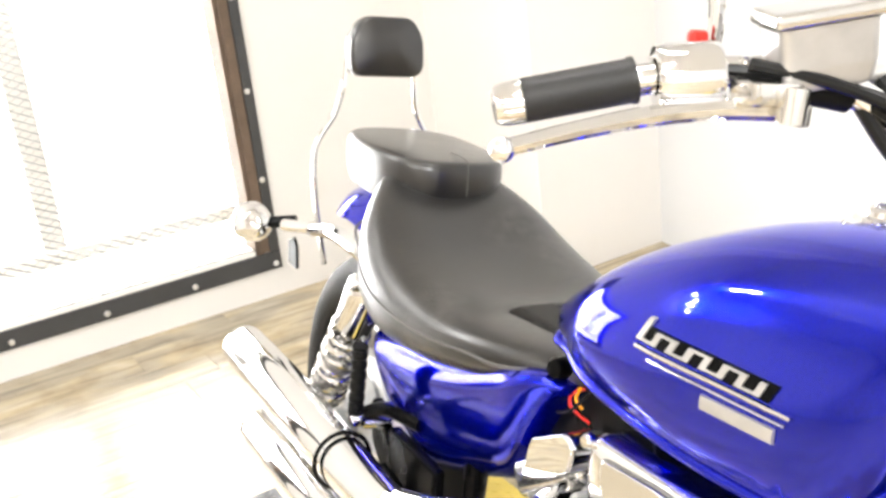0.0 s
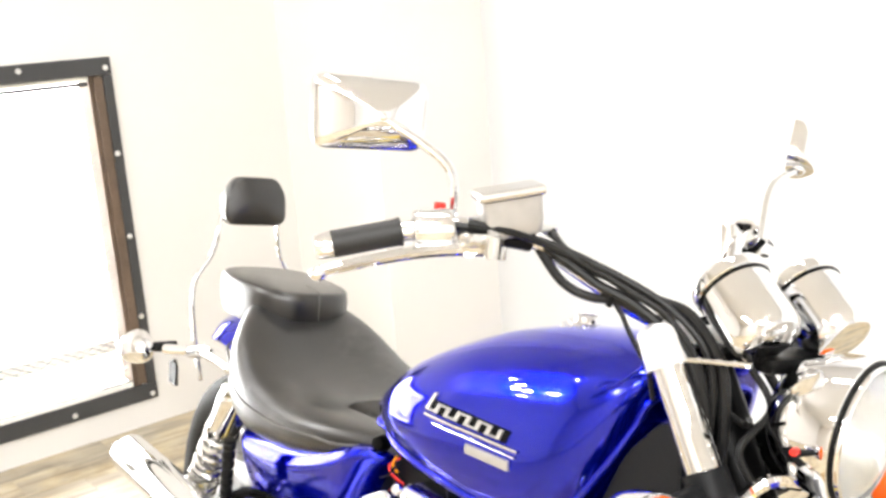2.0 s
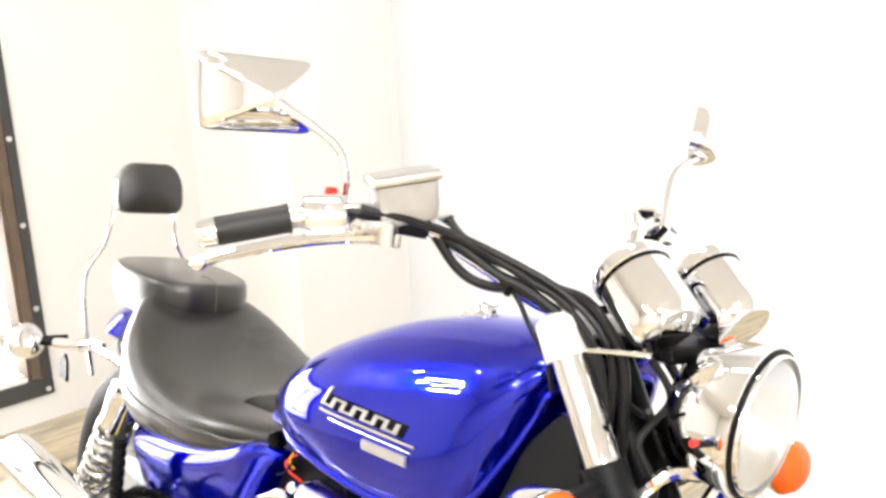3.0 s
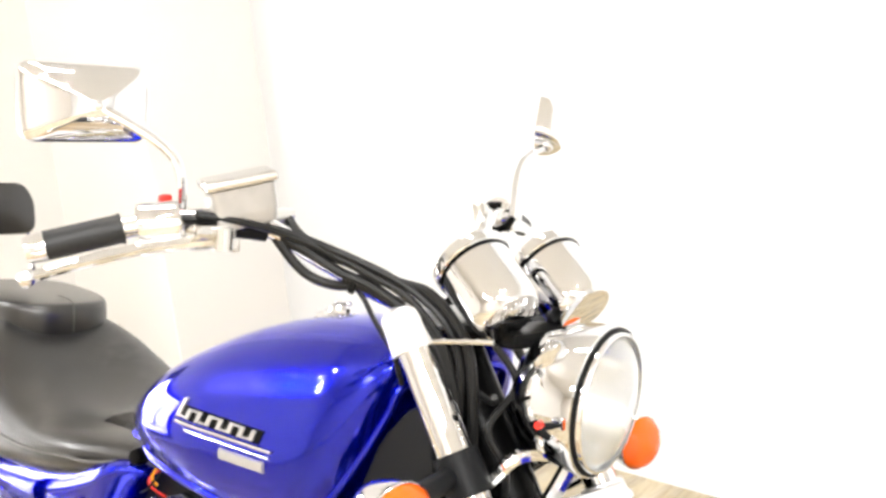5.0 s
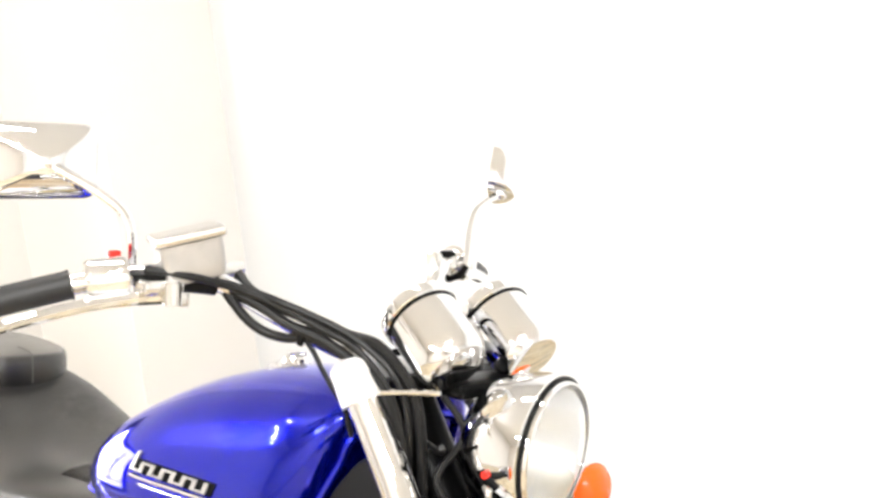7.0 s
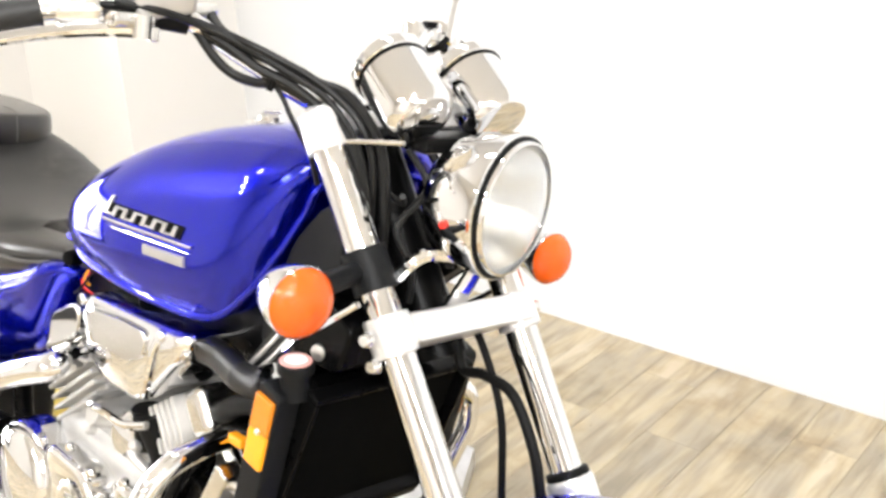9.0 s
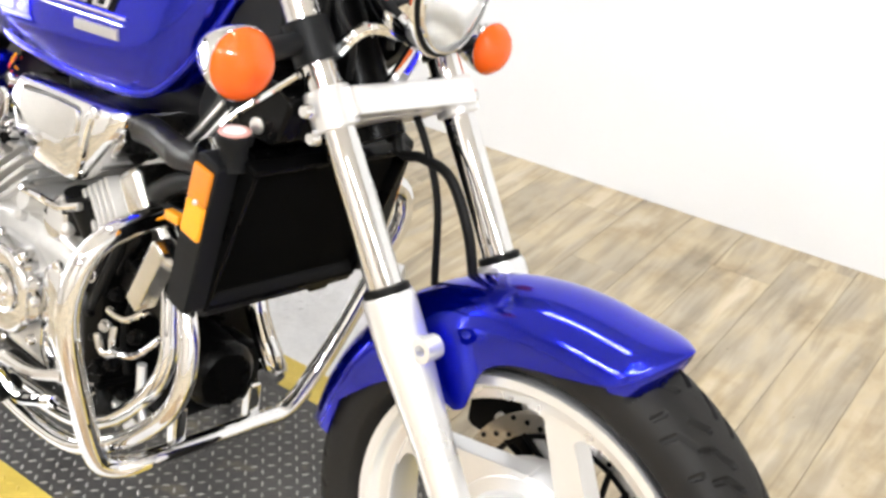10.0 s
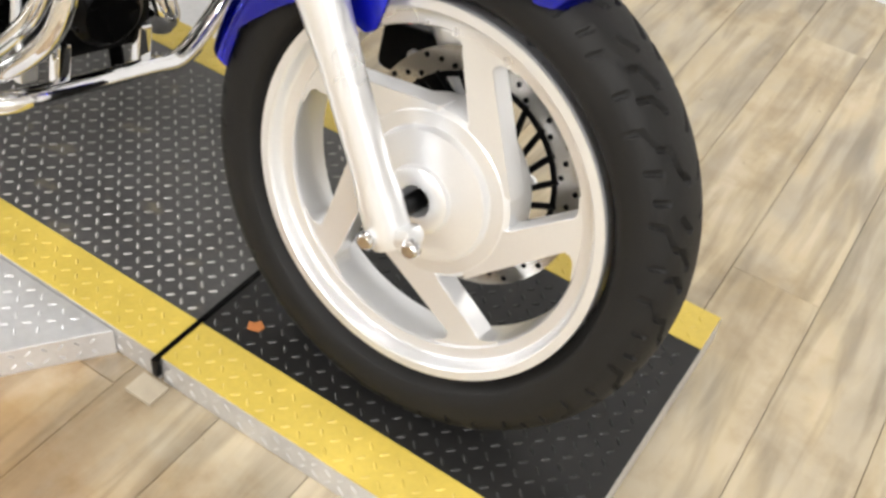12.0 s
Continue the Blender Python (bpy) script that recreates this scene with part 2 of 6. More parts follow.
WALL = material("white_wall_paint", (0.785, 0.797, 0.812), 0.75, 0, grain=0.02, grain_scale=160, bump=0.08, stain=0.03, stain_scale=1.6)
CREAM = material("cream_wall_paint", (0.765, 0.75, 0.725), 0.7, 0, grain=0.02, grain_scale=160, bump=0.08, stain=0.05, stain_scale=1.6)
OFFWHITE = material("off_white_wall_paint", (0.82, 0.80, 0.77), 0.7, 0, grain=0.02, grain_scale=160, bump=0.08, stain=0.04, stain_scale=1.6)
GREYWALL = material("tan_wall_paint", (0.66, 0.62, 0.57), 0.7, stain=0.10, stain_scale=2)
CEIL = material("ceiling_paint", (0.78, 0.77, 0.755), 0.8, stain=0.03, stain_scale=2)
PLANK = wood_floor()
JOINT = material("dark_plank_joint", (0.17, 0.145, 0.11), 0.8, stain=0.2)
MAT = material("black_tread_plate", (0.013, 0.0125, 0.012), 0.36, 0, grain=0.25, grain_scale=90, stain=0.5, stain_scale=7, spec=0.34)
def worn_sheen_deck():
    """Tread plate, black paint rubbed through to tan and bare patches; its grey also holds painted sheen."""
    m = material("worn_sheen_tread_plate", (0.070, 0.069, 0.068), 0.40, 0.25, grain=0.3, grain_scale=120, stain=0.45, stain_scale=9, spec=0.5)
    nt = m.node_tree
    b = nt.nodes["Principled BSDF"]
    co = nt.nodes.new("ShaderNodeTexCoord")
    n = nt.nodes.new("ShaderNodeTexNoise")
    n.inputs["Scale"].default_value, n.inputs["Detail"].default_value = 16, 6
    nt.links.new(co.outputs["Object"], n.inputs["Vector"])
    r = nt.nodes.new("ShaderNodeMapRange")
    r.inputs["From Min"].default_value, r.inputs["From Max"].default_value = 0.60, 0.74
    nt.links.new(n.outputs["Fac"], r.inputs["Value"])
    mix = nt.nodes.new("ShaderNodeMix")
    mix.data_type = "RGBA"
    mix.inputs[7].default_value = (0.17, 0.145, 0.11, 1)
    nt.links.new(r.outputs[0], mix.inputs[0])
    nt.links.new(b.inputs["Base Color"].links[0].from_socket, mix.inputs[6])
    nt.links.new(mix.outputs[2], b.inputs["Base Color"])
    return m


WORN_SHEEN = worn_sheen_deck()
# lugs of the worn plate, their highlights put into the paler colour
RUBBED_GLINT = material("rubbed_glint_lug", (0.30, 0.295, 0.285), 0.36, 0.55, grain=0.25, grain_scale=60, stain=0.5, stain_scale=14)
LUG = material("worn_tread_lug", (0.020, 0.0195, 0.019), 0.30, 0.2, grain=0.25, grain_scale=60, stain=0.5, stain_scale=14)
YELLOW = material("yellow_safety_paint", (0.57, 0.425, 0.075), 0.42, 0, grain=0.12, grain_scale=120, stain=0.22, stain_scale=16)
STEEL = material("bright_tread_plate", (0.64, 0.64, 0.645), 0.34, 0.55, grain=0.12, grain_scale=90, stain=0.25, stain_scale=12)
FRAME = material("black_angle_iron", (0.050, 0.051, 0.053), 0.55, 0.1, grain=0.15, stain=0.25, stain_scale=9)
TIMBER = material("raw_timber", (0.13, 0.09, 0.062), 0.7, 0, grain=0.2, grain_scale=80, stain=0.4, stain_scale=14)
SASH = material("cream_window_sash", (0.95, 0.93, 0.87), 0.6, stain=0.15)
ZINC = material("zinc_bolt", (0.75, 0.75, 0.74), 0.35, 0.9, stain=0.1)
OUTSIDE = glow("bright_day_outside", (1.0, 1.0, 1.0), 7.5)
CLOUDY = material("brushed_reservoir", (0.48, 0.47, 0.46), 0.32, 0.6, grain=0.10, grain_scale=70, stain=0.2, stain_scale=25)
SATIN = material("satin_grey_plastic", (0.007, 0.007, 0.0075), 0.30, 0, grain=0.1, grain_scale=300, bump=0.08, stain=0.15, spec=0.5)
RUST = material("faded_orange_paint", (0.42, 0.15, 0.04), 0.6, stain=0.3, stain_scale=60)
SHIM = material("pale_shim_wood", (0.42, 0.36, 0.27), 0.7, stain=0.2, stain_scale=40)
SHADE = material("painted_groove_shade", (0.16, 0.155, 0.145), 0.5, 0.3, stain=0.2, stain_scale=40)
WHITE = material("white_enamel", (0.85, 0.85, 0.84), 0.3, stain=0.04)


# ---- shaping helpers ----
def part(name, bm, mat, parent, label="", angle=35, local=None):
    """Link a bmesh as one mesh object under a thing or a part."""
    bmesh.ops.recalc_face_normals(bm, faces=bm.faces)
    me = bpy.data.meshes.new(name)
    bm.to_mesh(me)
    bm.free()
    me.materials.append(mat)
    me.shade_smooth()
    me.set_sharp_from_angle(angle=radians(angle))
    ob = new(name, me)
    ob.parent = parent
    if local is not None:
        ob.matrix_basis = local
    if len(me.polygons) < 4000:
        flat = ob.modifiers.new("face_weighted_normals", "WEIGHTED_NORMAL")
        flat.keep_sharp, flat.weight = True, 80
    return tagged(ob, label)


def thing(name, label, category, m=Matrix(), group="", kind=""):
    ob = new(name)
    ob.empty_display_size = 0.05
    ob.matrix_world = m
    return tagged(ob, label, category, group, kind)


def merge(*bms):
    """One bmesh from several."""
    out = bmesh.new()
    for b in bms:
        me = bpy.data.meshes.new("tmp")
        b.to_mesh(me)
        b.free()
        out.from_mesh(me)
        bpy.data.meshes.remove(me)
    return out


def toward(p, d, up=(0, 0, 1)):
    """A matrix at p whose z axis points along d, its x axis kept near the horizontal."""
    z = Vector(d).normalized()
    x = Vector(up).cross(z)
    if x.length < 1e-4:
        x = Vector((1, 0, 0))
    x.normalize()
    y = z.cross(x)
    m = Matrix((x, y, z)).transposed().to_4x4()
    m.translation = Vector(p)
    return m


def curve_points(pts, steps=8, closed=False):
    """Catmull-Rom points through pts."""
    pts = [Vector(p) for p in pts]
    n = len(pts)
    out = []
    for i in range(n if closed else n - 1):
        if closed:
            a, b, c, d = pts[i - 1], pts[i], pts[(i + 1) % n], pts[(i + 2) % n]
        else:
            a, b, c, d = pts[max(i - 1, 0)], pts[i], pts[i + 1], pts[min(i + 2, n - 1)]
        for k in range(steps):
            t = k / steps
            out.append(0.5 * (2 * b + (c - a) * t + (2 * a - 5 * b + 4 * c - d) * t * t + (3 * b - a - 3 * c + d) * t**3))
    if not closed:
        out.append(pts[-1])
    return out


def tube(pts, r, n=12, steps=8, smooth=True, closed=False, wave=None):
    """A round tube along pts; r may be a number or one radius for each given point; wave(k) scales the radius along it."""
    path = curve_points(pts, steps, closed) if smooth else [Vector(p) for p in pts]
    m = len(path)
    if isinstance(r, (int, float)):
        rad = [r] * m
    else:
        rad = [float(np.interp(k / max(m - 1, 1) * (len(r) - 1), range(len(r)), r)) for k in range(m)]
    bm = bmesh.new()
    rings, nor = [], None
    for k, p in enumerate(path):
        a = path[k - 1] if (k or closed) else p
        b = path[(k + 1) % m] if (k < m - 1 or closed) else p
        t = (b - a).normalized()
        if nor is None:
            nor = t.orthogonal().normalized()
        nor = (nor - t * nor.dot(t)).normalized()
        bi = t.cross(nor)
        rr = rad[k] * (wave(k) if wave else 1)
        rings.append([bm.verts.new(p + rr * (math.cos(q) * nor + math.sin(q) * bi)) for q in (2 * math.pi * j / n for j in range(n))])
    for k in range(m if closed else m - 1):
        u, v = rings[k], rings[(k + 1) % m]
        for j in range(n):
            bm.faces.new((u[j], u[(j + 1) % n], v[(j + 1) % n], v[j]))
    if not closed:
        bm.faces.new(rings[0][::-1])
        bm.faces.new(rings[-1])
    return bm


def loft(rings, caps=True, closed=True):
    """Faces between rings of points."""
    bm = bmesh.new()
    vs = [[bm.verts.new(Vector(p)) for p in ring] for ring in rings]
    n = len(vs[0])
    for u, v in zip(vs, vs[1:]):
        for j in range(n if closed else n - 1):
            bm.faces.new((u[j], u[(j + 1) % n], v[(j + 1) % n], v[j]))
    if caps:
        bm.faces.new(vs[0][::-1])
        bm.faces.new(vs[-1])
    return bm


def lathe(profile, m=Matrix(), n=48, squash=1.0):
    """Turn (radius, height) pairs round the z axis of m."""
    bm = bmesh.new()
    rings = []
    for r, h in profile:
        if r < 1e-6:
            rings.append([bm.verts.new(m @ Vector((0, 0, h)))])
        else:
            rings.append([bm.verts.new(m @ Vector((r * math.cos(a), squash * r * math.sin(a), h))) for a in (2 * math.pi * j / n for j in range(n))])
    for u, v in zip(rings, rings[1:]):
        for j in range(n):
            q = (j + 1) % n
            if len(u) == 1 and len(v) == 1:
                continue
            if len(u) == 1:
                bm.faces.new((u[0], v[j], v[q]))
            elif len(v) == 1:
                bm.faces.new((u[j], u[q], v[0]))
            else:
                bm.faces.new((u[j], u[q], v[q], v[j]))
    return bm


def box(c, s, bevel=0.0, m=Matrix(), segments=2):
    """A box of size s round c, with rounded edges."""
    bm = bmesh.new()
    bmesh.ops.create_cube(bm, size=1)
    for v in bm.verts:
        v.co = Vector((v.co.x * s[0] + c[0], v.co.y * s[1] + c[1], v.co.z * s[2] + c[2]))
    if bevel:
        bmesh.ops.bevel(bm, geom=list(bm.edges), offset=bevel, segments=segments, profile=0.5, affect="EDGES")
    bm.transform(m)
    return bm


def rounded(outline, r, k=4):
    """The corners of a closed 2D outline, rounded by about r."""
    out, n = [], len(outline)
    for i in range(n):
        a, b, c = (Vector(outline[(i + q) % n]).to_2d() for q in (-1, 0, 1))
        da, dc = (a - b), (c - b)
        q = min(r, da.length * 0.45, dc.length * 0.45)
        p0, p1 = b + da.normalized() * q, b + dc.normalized() * q
        for j in range(k + 1):
            t = j / k
            out.append((1 - t) ** 2 * p0 + 2 * t * (1 - t) * b + t * t * p1)
    return out


def prism(outline, depth, m=Matrix(), edge=0.0, dome=0.0):
    """An outline in the xy plane of m, raised to depth along z with a softened rim; dome lifts its middle."""
    c = sum((Vector(p).to_2d() for p in outline), Vector((0, 0))) / len(outline)
    levels = [(1.0, 0.0), (1.0, depth - edge)]
    size = max((Vector(p).to_2d() - c).length for p in outline)
    for k in range(1, 5):
        a = k / 4 * math.pi / 2
        levels.append((1 - edge / size * (1 - math.cos(a)) , depth - edge + edge * math.sin(a)))
    if dome:
        for k in range(1, 6):
            q = k / 6
            levels.append(((1 - edge / size) * (1 - q), depth + dome * (1 - (1 - q) ** 2)))
    rings = [[m @ Vector((*(c + (Vector(p).to_2d() - c) * s), h)) for p in outline] for s, h in levels]
    return loft(rings)


def ball(p, r, n=16):
    bm = bmesh.new()
    bmesh.ops.create_uvsphere(bm, u_segments=n, v_segments=n // 2, radius=r)
    bm.transform(Matrix.Translation(p))
    return bm


def bolt_head(p, d, r, h):
    """A low round-shouldered bolt head at p, facing d."""
    return lathe([(0, h), (r * 0.7, h), (r * 0.92, h * 0.75), (r, h * 0.35), (r, 0), (0, 0)], toward(p, d), 12)


def body_section(x, w, zb, zt, low=0.35, pu=2.4, pl=2.6, n=40, y0=0.0, floor_w=0.82):
    """A closed ring in the plane x: width w at its widest, low down, domed above and tucked in below."""
    zw = zb + low * (zt - zb)
    ring = []
    for j in range(n):
        a = 2 * math.pi * j / n
        c, s = math.cos(a), math.sin(a)
        y = w * math.copysign(abs(c) ** (2 / (pu if s >= 0 else pl)), c)
        z = zw + (zt - zw) * abs(s) ** (2 / pu) if s >= 0 else zw - (zw - zb) * abs(s) ** (2 / pl)
        ring.append((x, y0 + y, z))
    return ring


def smooth_table(rows, steps=6):
    """Rows of numbers, filled in smoothly between."""
    rows = np.array(rows, float)
    out = []
    n = len(rows)
    for i in range(n - 1):
        a, b, c, d = rows[max(i - 1, 0)], rows[i], rows[i + 1], rows[min(i + 2, n - 1)]
        for k in range(steps):
            t = k / steps
            out.append(0.5 * (2 * b + (c - a) * t + (2 * a - 5 * b + 4 * c - d) * t * t + (3 * b - a - 3 * c + d) * t**3))
    out.append(rows[-1])
    return out


# ---- the room ----
WX, WY, CZ, EX, SY = -3.27, 1.67, 3.20, 4.6, -5.2      # window wall, back wall, ceiling, far ends
PX, PY = -2.66, 1.30                                    # projecting pier in the corner


def setting(name, bm, mat, label, category, parent=None):
    ob = part(name, bm, mat, parent, label)
    return tagged(ob, label, category, kind="structure")


floor = setting("floor", box(((EX + WX) / 2, (WY + SY) / 2, -0.056), (EX - WX + 0.6, WY - SY + 0.6, 0.1)), JOINT, "dark underlay beneath pale wood-look vinyl planks", "floor")
setting("ceiling", box(((EX + WX) / 2, (WY + SY) / 2, CZ + 0.06), (EX - WX + 0.6, WY - SY + 0.6, 0.12)), CEIL, "grey painted shop ceiling", "ceiling")
TWIST = Matrix.Translation((0.2, WY - 0.055, 0)) @ pose(0, 0, 0, 0, 0, -2.3)
setting("wall_back", merge(box((2.3, 0.08, 1.6), (8.0, 0.16, 3.3), 0, TWIST), box((0, 0.08, 1.6), (2.4, 0.16, 3.3), 0, Matrix.Translation((-2.68, 1.8305, 0)) @ pose(0, 0, 0, 0, 0, -7.2))), WALL, "smooth white painted wall behind the lift table", "wall")
setting("wall_side", box((EX + 0.08, (WY + SY) / 2, 1.6), (0.16, WY - SY + 0.6, 3.3)), WALL, "plain white painted show room wall", "wall")
setting("wall_front", box(((EX + WX) / 2, SY - 0.08, 1.6), (EX - WX + 0.6, 0.16, 3.3)), GREYWALL, "plain tan painted show room wall", "wall")
setting("wall_pier", box(((WX + PX) / 2 - 0.05, (PY + WY) / 2 + 0.25, 1.6), (PX - WX + 0.1, WY - PY + 0.5, 3.3), 0.006), OFFWHITE, "off-white painted wall pier in the corner", "wall")

# window wall with its opening
OY0, OY1, OZ0, OZ1 = -1.05, 0.565, 0.155, 1.31
T = 0.20
wm = merge(box((WX - T / 2, (SY + OY0) / 2, 1.6), (T, OY0 - SY, 3.3)),
           box((WX - T / 2, (OY1 + WY + 0.2) / 2, 1.6), (T, WY + 0.2 - OY1, 3.3)),
           box((WX - T / 2, (OY0 + OY1) / 2, (OZ0 - 0.05) / 2), (T, OY1 - OY0, OZ0 + 0.05)),
           box((WX - T / 2, (OY0 + OY1) / 2, (OZ1 + 3.25) / 2), (T, OY1 - OY0, 3.25 - OZ1)))
setting("wall_window", wm, CREAM, "cream painted wall pierced by a low window", "wall")

window = tagged(thing("window_1", "bright window behind expanded metal mesh in a black iron frame", "window"), kind="structure")
FW = 0.062


def iron_bar(y0, y1, z0, z1):
    return box((WX + 0.007, (y0 + y1) / 2, (z0 + z1) / 2), (0.012, y1 - y0, z1 - z0), 0.002)


fo = (OY0 - 0.05, OY1 + 0.05, OZ0 - 0.055, OZ1 + 0.055)
part("window_frame", iron_bar(fo[0], fo[1], fo[2], fo[2] + FW), FRAME, window, "black painted angle iron")
part("window_frame", iron_bar(fo[0], fo[1], fo[3] - FW, fo[3]), FRAME, window, "black painted angle iron")
part("window_frame", iron_bar(fo[1] - 0.034, fo[1], fo[2] + FW + 0.001, fo[3] - FW - 0.001), FRAME, window, "black painted angle iron")
part("jamb_face", box((WX + 0.004, fo[1] - 0.0515, (fo[2] + fo[3]) / 2), (0.006, 0.033, fo[3] - fo[2] - 2 * FW - 0.004), 0.001), TIMBER, window, "rough brown timber edge inside the iron")
part("window_frame", iron_bar(fo[0], fo[0] + FW, fo[2] + FW + 0.001, fo[3] - FW - 0.001), FRAME, window, "black painted angle iron")
bolt = None
spots = [(fo[1] - 0.022, fo[2] + 0.02 + k * 0.302) for k in range(5)]
spots = [(y, min(z, fo[3] - 0.02)) for y, z in spots]
spots += [(fo[1] - 0.022 - k * 0.295, z) for k in range(1, 6) for z in (fo[2] + 0.022, fo[3] - 0.022)]
for y, z in spots:
    if bolt is None:
        bolt = part("bolt", bolt_head((0, 0, 0), (1, 0, 0), 0.010, 0.006), ZINC, window, "round zinc bolt head")
        mesh_bolt = bolt.data
        bolt.location = (WX + 0.013, y, z)
    else:
        b2 = new("bolt", mesh_bolt)
        b2.parent, b2.location = window, (WX + 0.013, y, z)

# timber lining and the sash far in the opening
for y in (OY0 + 0.016, OY1 - 0.016):
    part("jamb", box((WX - 0.055, y, (OZ0 + OZ1) / 2), (0.10, 0.03, OZ1 - OZ0 - 0.002), 0.003), TIMBER, window, "rough stained timber jamb")
part("window_sill", box((WX - 0.055, (OY0 + OY1) / 2, OZ0 + 0.012), (0.10, OY1 - OY0 - 0.066, 0.022), 0.003), SASH, window, "cream painted sill")
part("lintel", box((WX - 0.055, (OY0 + OY1) / 2, OZ1 - 0.012), (0.10, OY1 - OY0 - 0.066, 0.022), 0.003), SASH, window, "cream painted lintel")
for y0, y1, z0, z1 in ((OY0 + 0.034, OY1 - 0.034, OZ1 - 0.040, OZ1 - 0.026), (OY0 + 0.034, OY1 - 0.034, OZ0 + 0.006, OZ0 + 0.026)):
    part("mesh_edge", box((WX - 0.012, (y0 + y1) / 2, (z0 + z1) / 2), (0.006, y1 - y0, z1 - z0), 0.001), FRAME, window, "dark folded edge of the metal mesh")
SX = WX - 0.16
for y in (-0.66, -0.075):
    part("mullion", box((SX, y, (OZ0 + OZ1) / 2 + 0.05), (0.04, 0.075, OZ1 - OZ0 - 0.20), 0.004), SASH, window, "cream painted sash post")
part("sash_rail", box((SX + 0.03, (OY0 + OY1) / 2, OZ0 + 0.145), (0.05, OY1 - OY0 - 0.07, 0.05), 0.004), SASH, window, "cream painted sash rail")
for y0, y1 in ((-1.0, -0.70), (-0.62, -0.115), (-0.035, 0.52)):
    pane = part("pane", box((SX, (y0 + y1) / 2, (OZ0 + OZ1) / 2 + 0.03), (0.005, y1 - y0, OZ1 - OZ0 - 0.26)), GLASS, window, "clear glass pane")
    pane.visible_shadow = False
day = setting("backdrop", box((WX - 0.60, (OY0 + OY1) / 2, 0.8), (0.01, 3.6, 2.6)), OUTSIDE, "blown-out bright daylight outside the window", "backdrop")
day.visible_shadow = False


def metal_mesh(y0, y1, z0, z1, wy, hz, r):
    """Expanded metal: slanting flat strands that meet in long diamonds."""
    verts, faces = [], []
    ny, nz = int((y1 - y0) / wy), int((z1 - z0) / hz)

    def strand(a, b):
        d = (b - a).normalized()
        s = Vector((0, -d.z, d.y)) * r
        f = Vector((0.0035, 0, 0))
        k = len(verts)
        verts.extend([a + s + f, a - s - f, b - s - f, b + s + f, a + s - f * 0.2, a - s - f * 1.6, b - s - f * 1.6, b + s - f * 0.2])
        faces.extend([(k, k + 1, k + 2, k + 3), (k + 4, k + 7, k + 6, k + 5), (k, k + 3, k + 7, k + 4), (k + 1, k + 5, k + 6, k + 2)])

    for i in range(ny):
        for j in range(nz + 1):
            c = Vector((WX - 0.012, y0 + (i + 0.5 * (j % 2)) * wy, z0 + j * hz))
            for sy in (-0.5, 0.5):
                if j < nz:
                    strand(c, c + Vector((0, sy * wy, hz)))
    me = bpy.data.meshes.new("mesh_grille")
    me.from_pydata([tuple(v) for v in verts], [], faces)
    return me


grille = new("mesh_grille", metal_mesh(OY0 + 0.005, OY1 - 0.02, OZ0 + 0.0, OZ1 - 0.0, 0.046, 0.0125, 0.0009))
grille.data.materials.append(FRAME)
grille.parent = window
tagged(grille, "black expanded metal mesh", kind="stuff")

# ---- the lift table ----
H = 0.05
PX0, PX1, PY0, PY1 = -2.07, 0.322, -0.182, 0.432
LIFT = Matrix.Translation((0.0, -0.182, 0)) @ pose(0, 0, 0, 0, 0, -1.0) @ Matrix.Translation((0.0, 0.182, 0))
lift = thing("lift_table", "low motorcycle lift table, black tread plate edged in yellow", "lift table", LIFT)
SPLIT = -0.262


def plate_lugs(x0, x1, y0, y1, z, pitch=0.0208, skip=None):
    """Raised teardrop lugs in a herringbone, as on tread plate."""
    verts, faces = [], []
    nx, ny = int((x1 - x0) / pitch), int((y1 - y0) / pitch)
    lx, wy, h = 0.0080, 0.0023, 0.0017
    for i in range(nx):
        for j in range(ny):
            cx, cy = x0 + (i + 0.5) * pitch, y0 + (j + 0.5) * pitch
            a = radians(45 if (i + j) % 2 else -45)
            ca, sa = math.cos(a), math.sin(a)
            k = len(verts)
            for u, v, w in ((-1, 0, 0), (-0.35, -1, 0), (0.35, -1, 0), (1, 0, 0), (0.35, 1, 0), (-0.35, 1, 0), (-0.45, 0, 1), (0.45, 0, 1)):
                verts.append((cx + u * lx * ca - v * wy * sa, cy + u * lx * sa + v * wy * ca, z + w * h))
            faces.extend([(k, k + 1, k + 6), (k + 1, k + 2, k + 7, k + 6), (k + 2, k + 3, k + 7), (k + 3, k + 4, k + 7), (k + 4, k + 5, k + 6, k + 7), (k + 5, k, k + 6)])
    me = bpy.data.meshes.new("tread_pattern")
    me.from_pydata(verts, [], faces)
    return me


def lugs(parent, mat, *a):
    ob = new("tread_pattern", plate_lugs(*a))
    ob.data.materials.append(mat)
    ob.parent = parent
    return tagged(ob, kind="stuff")


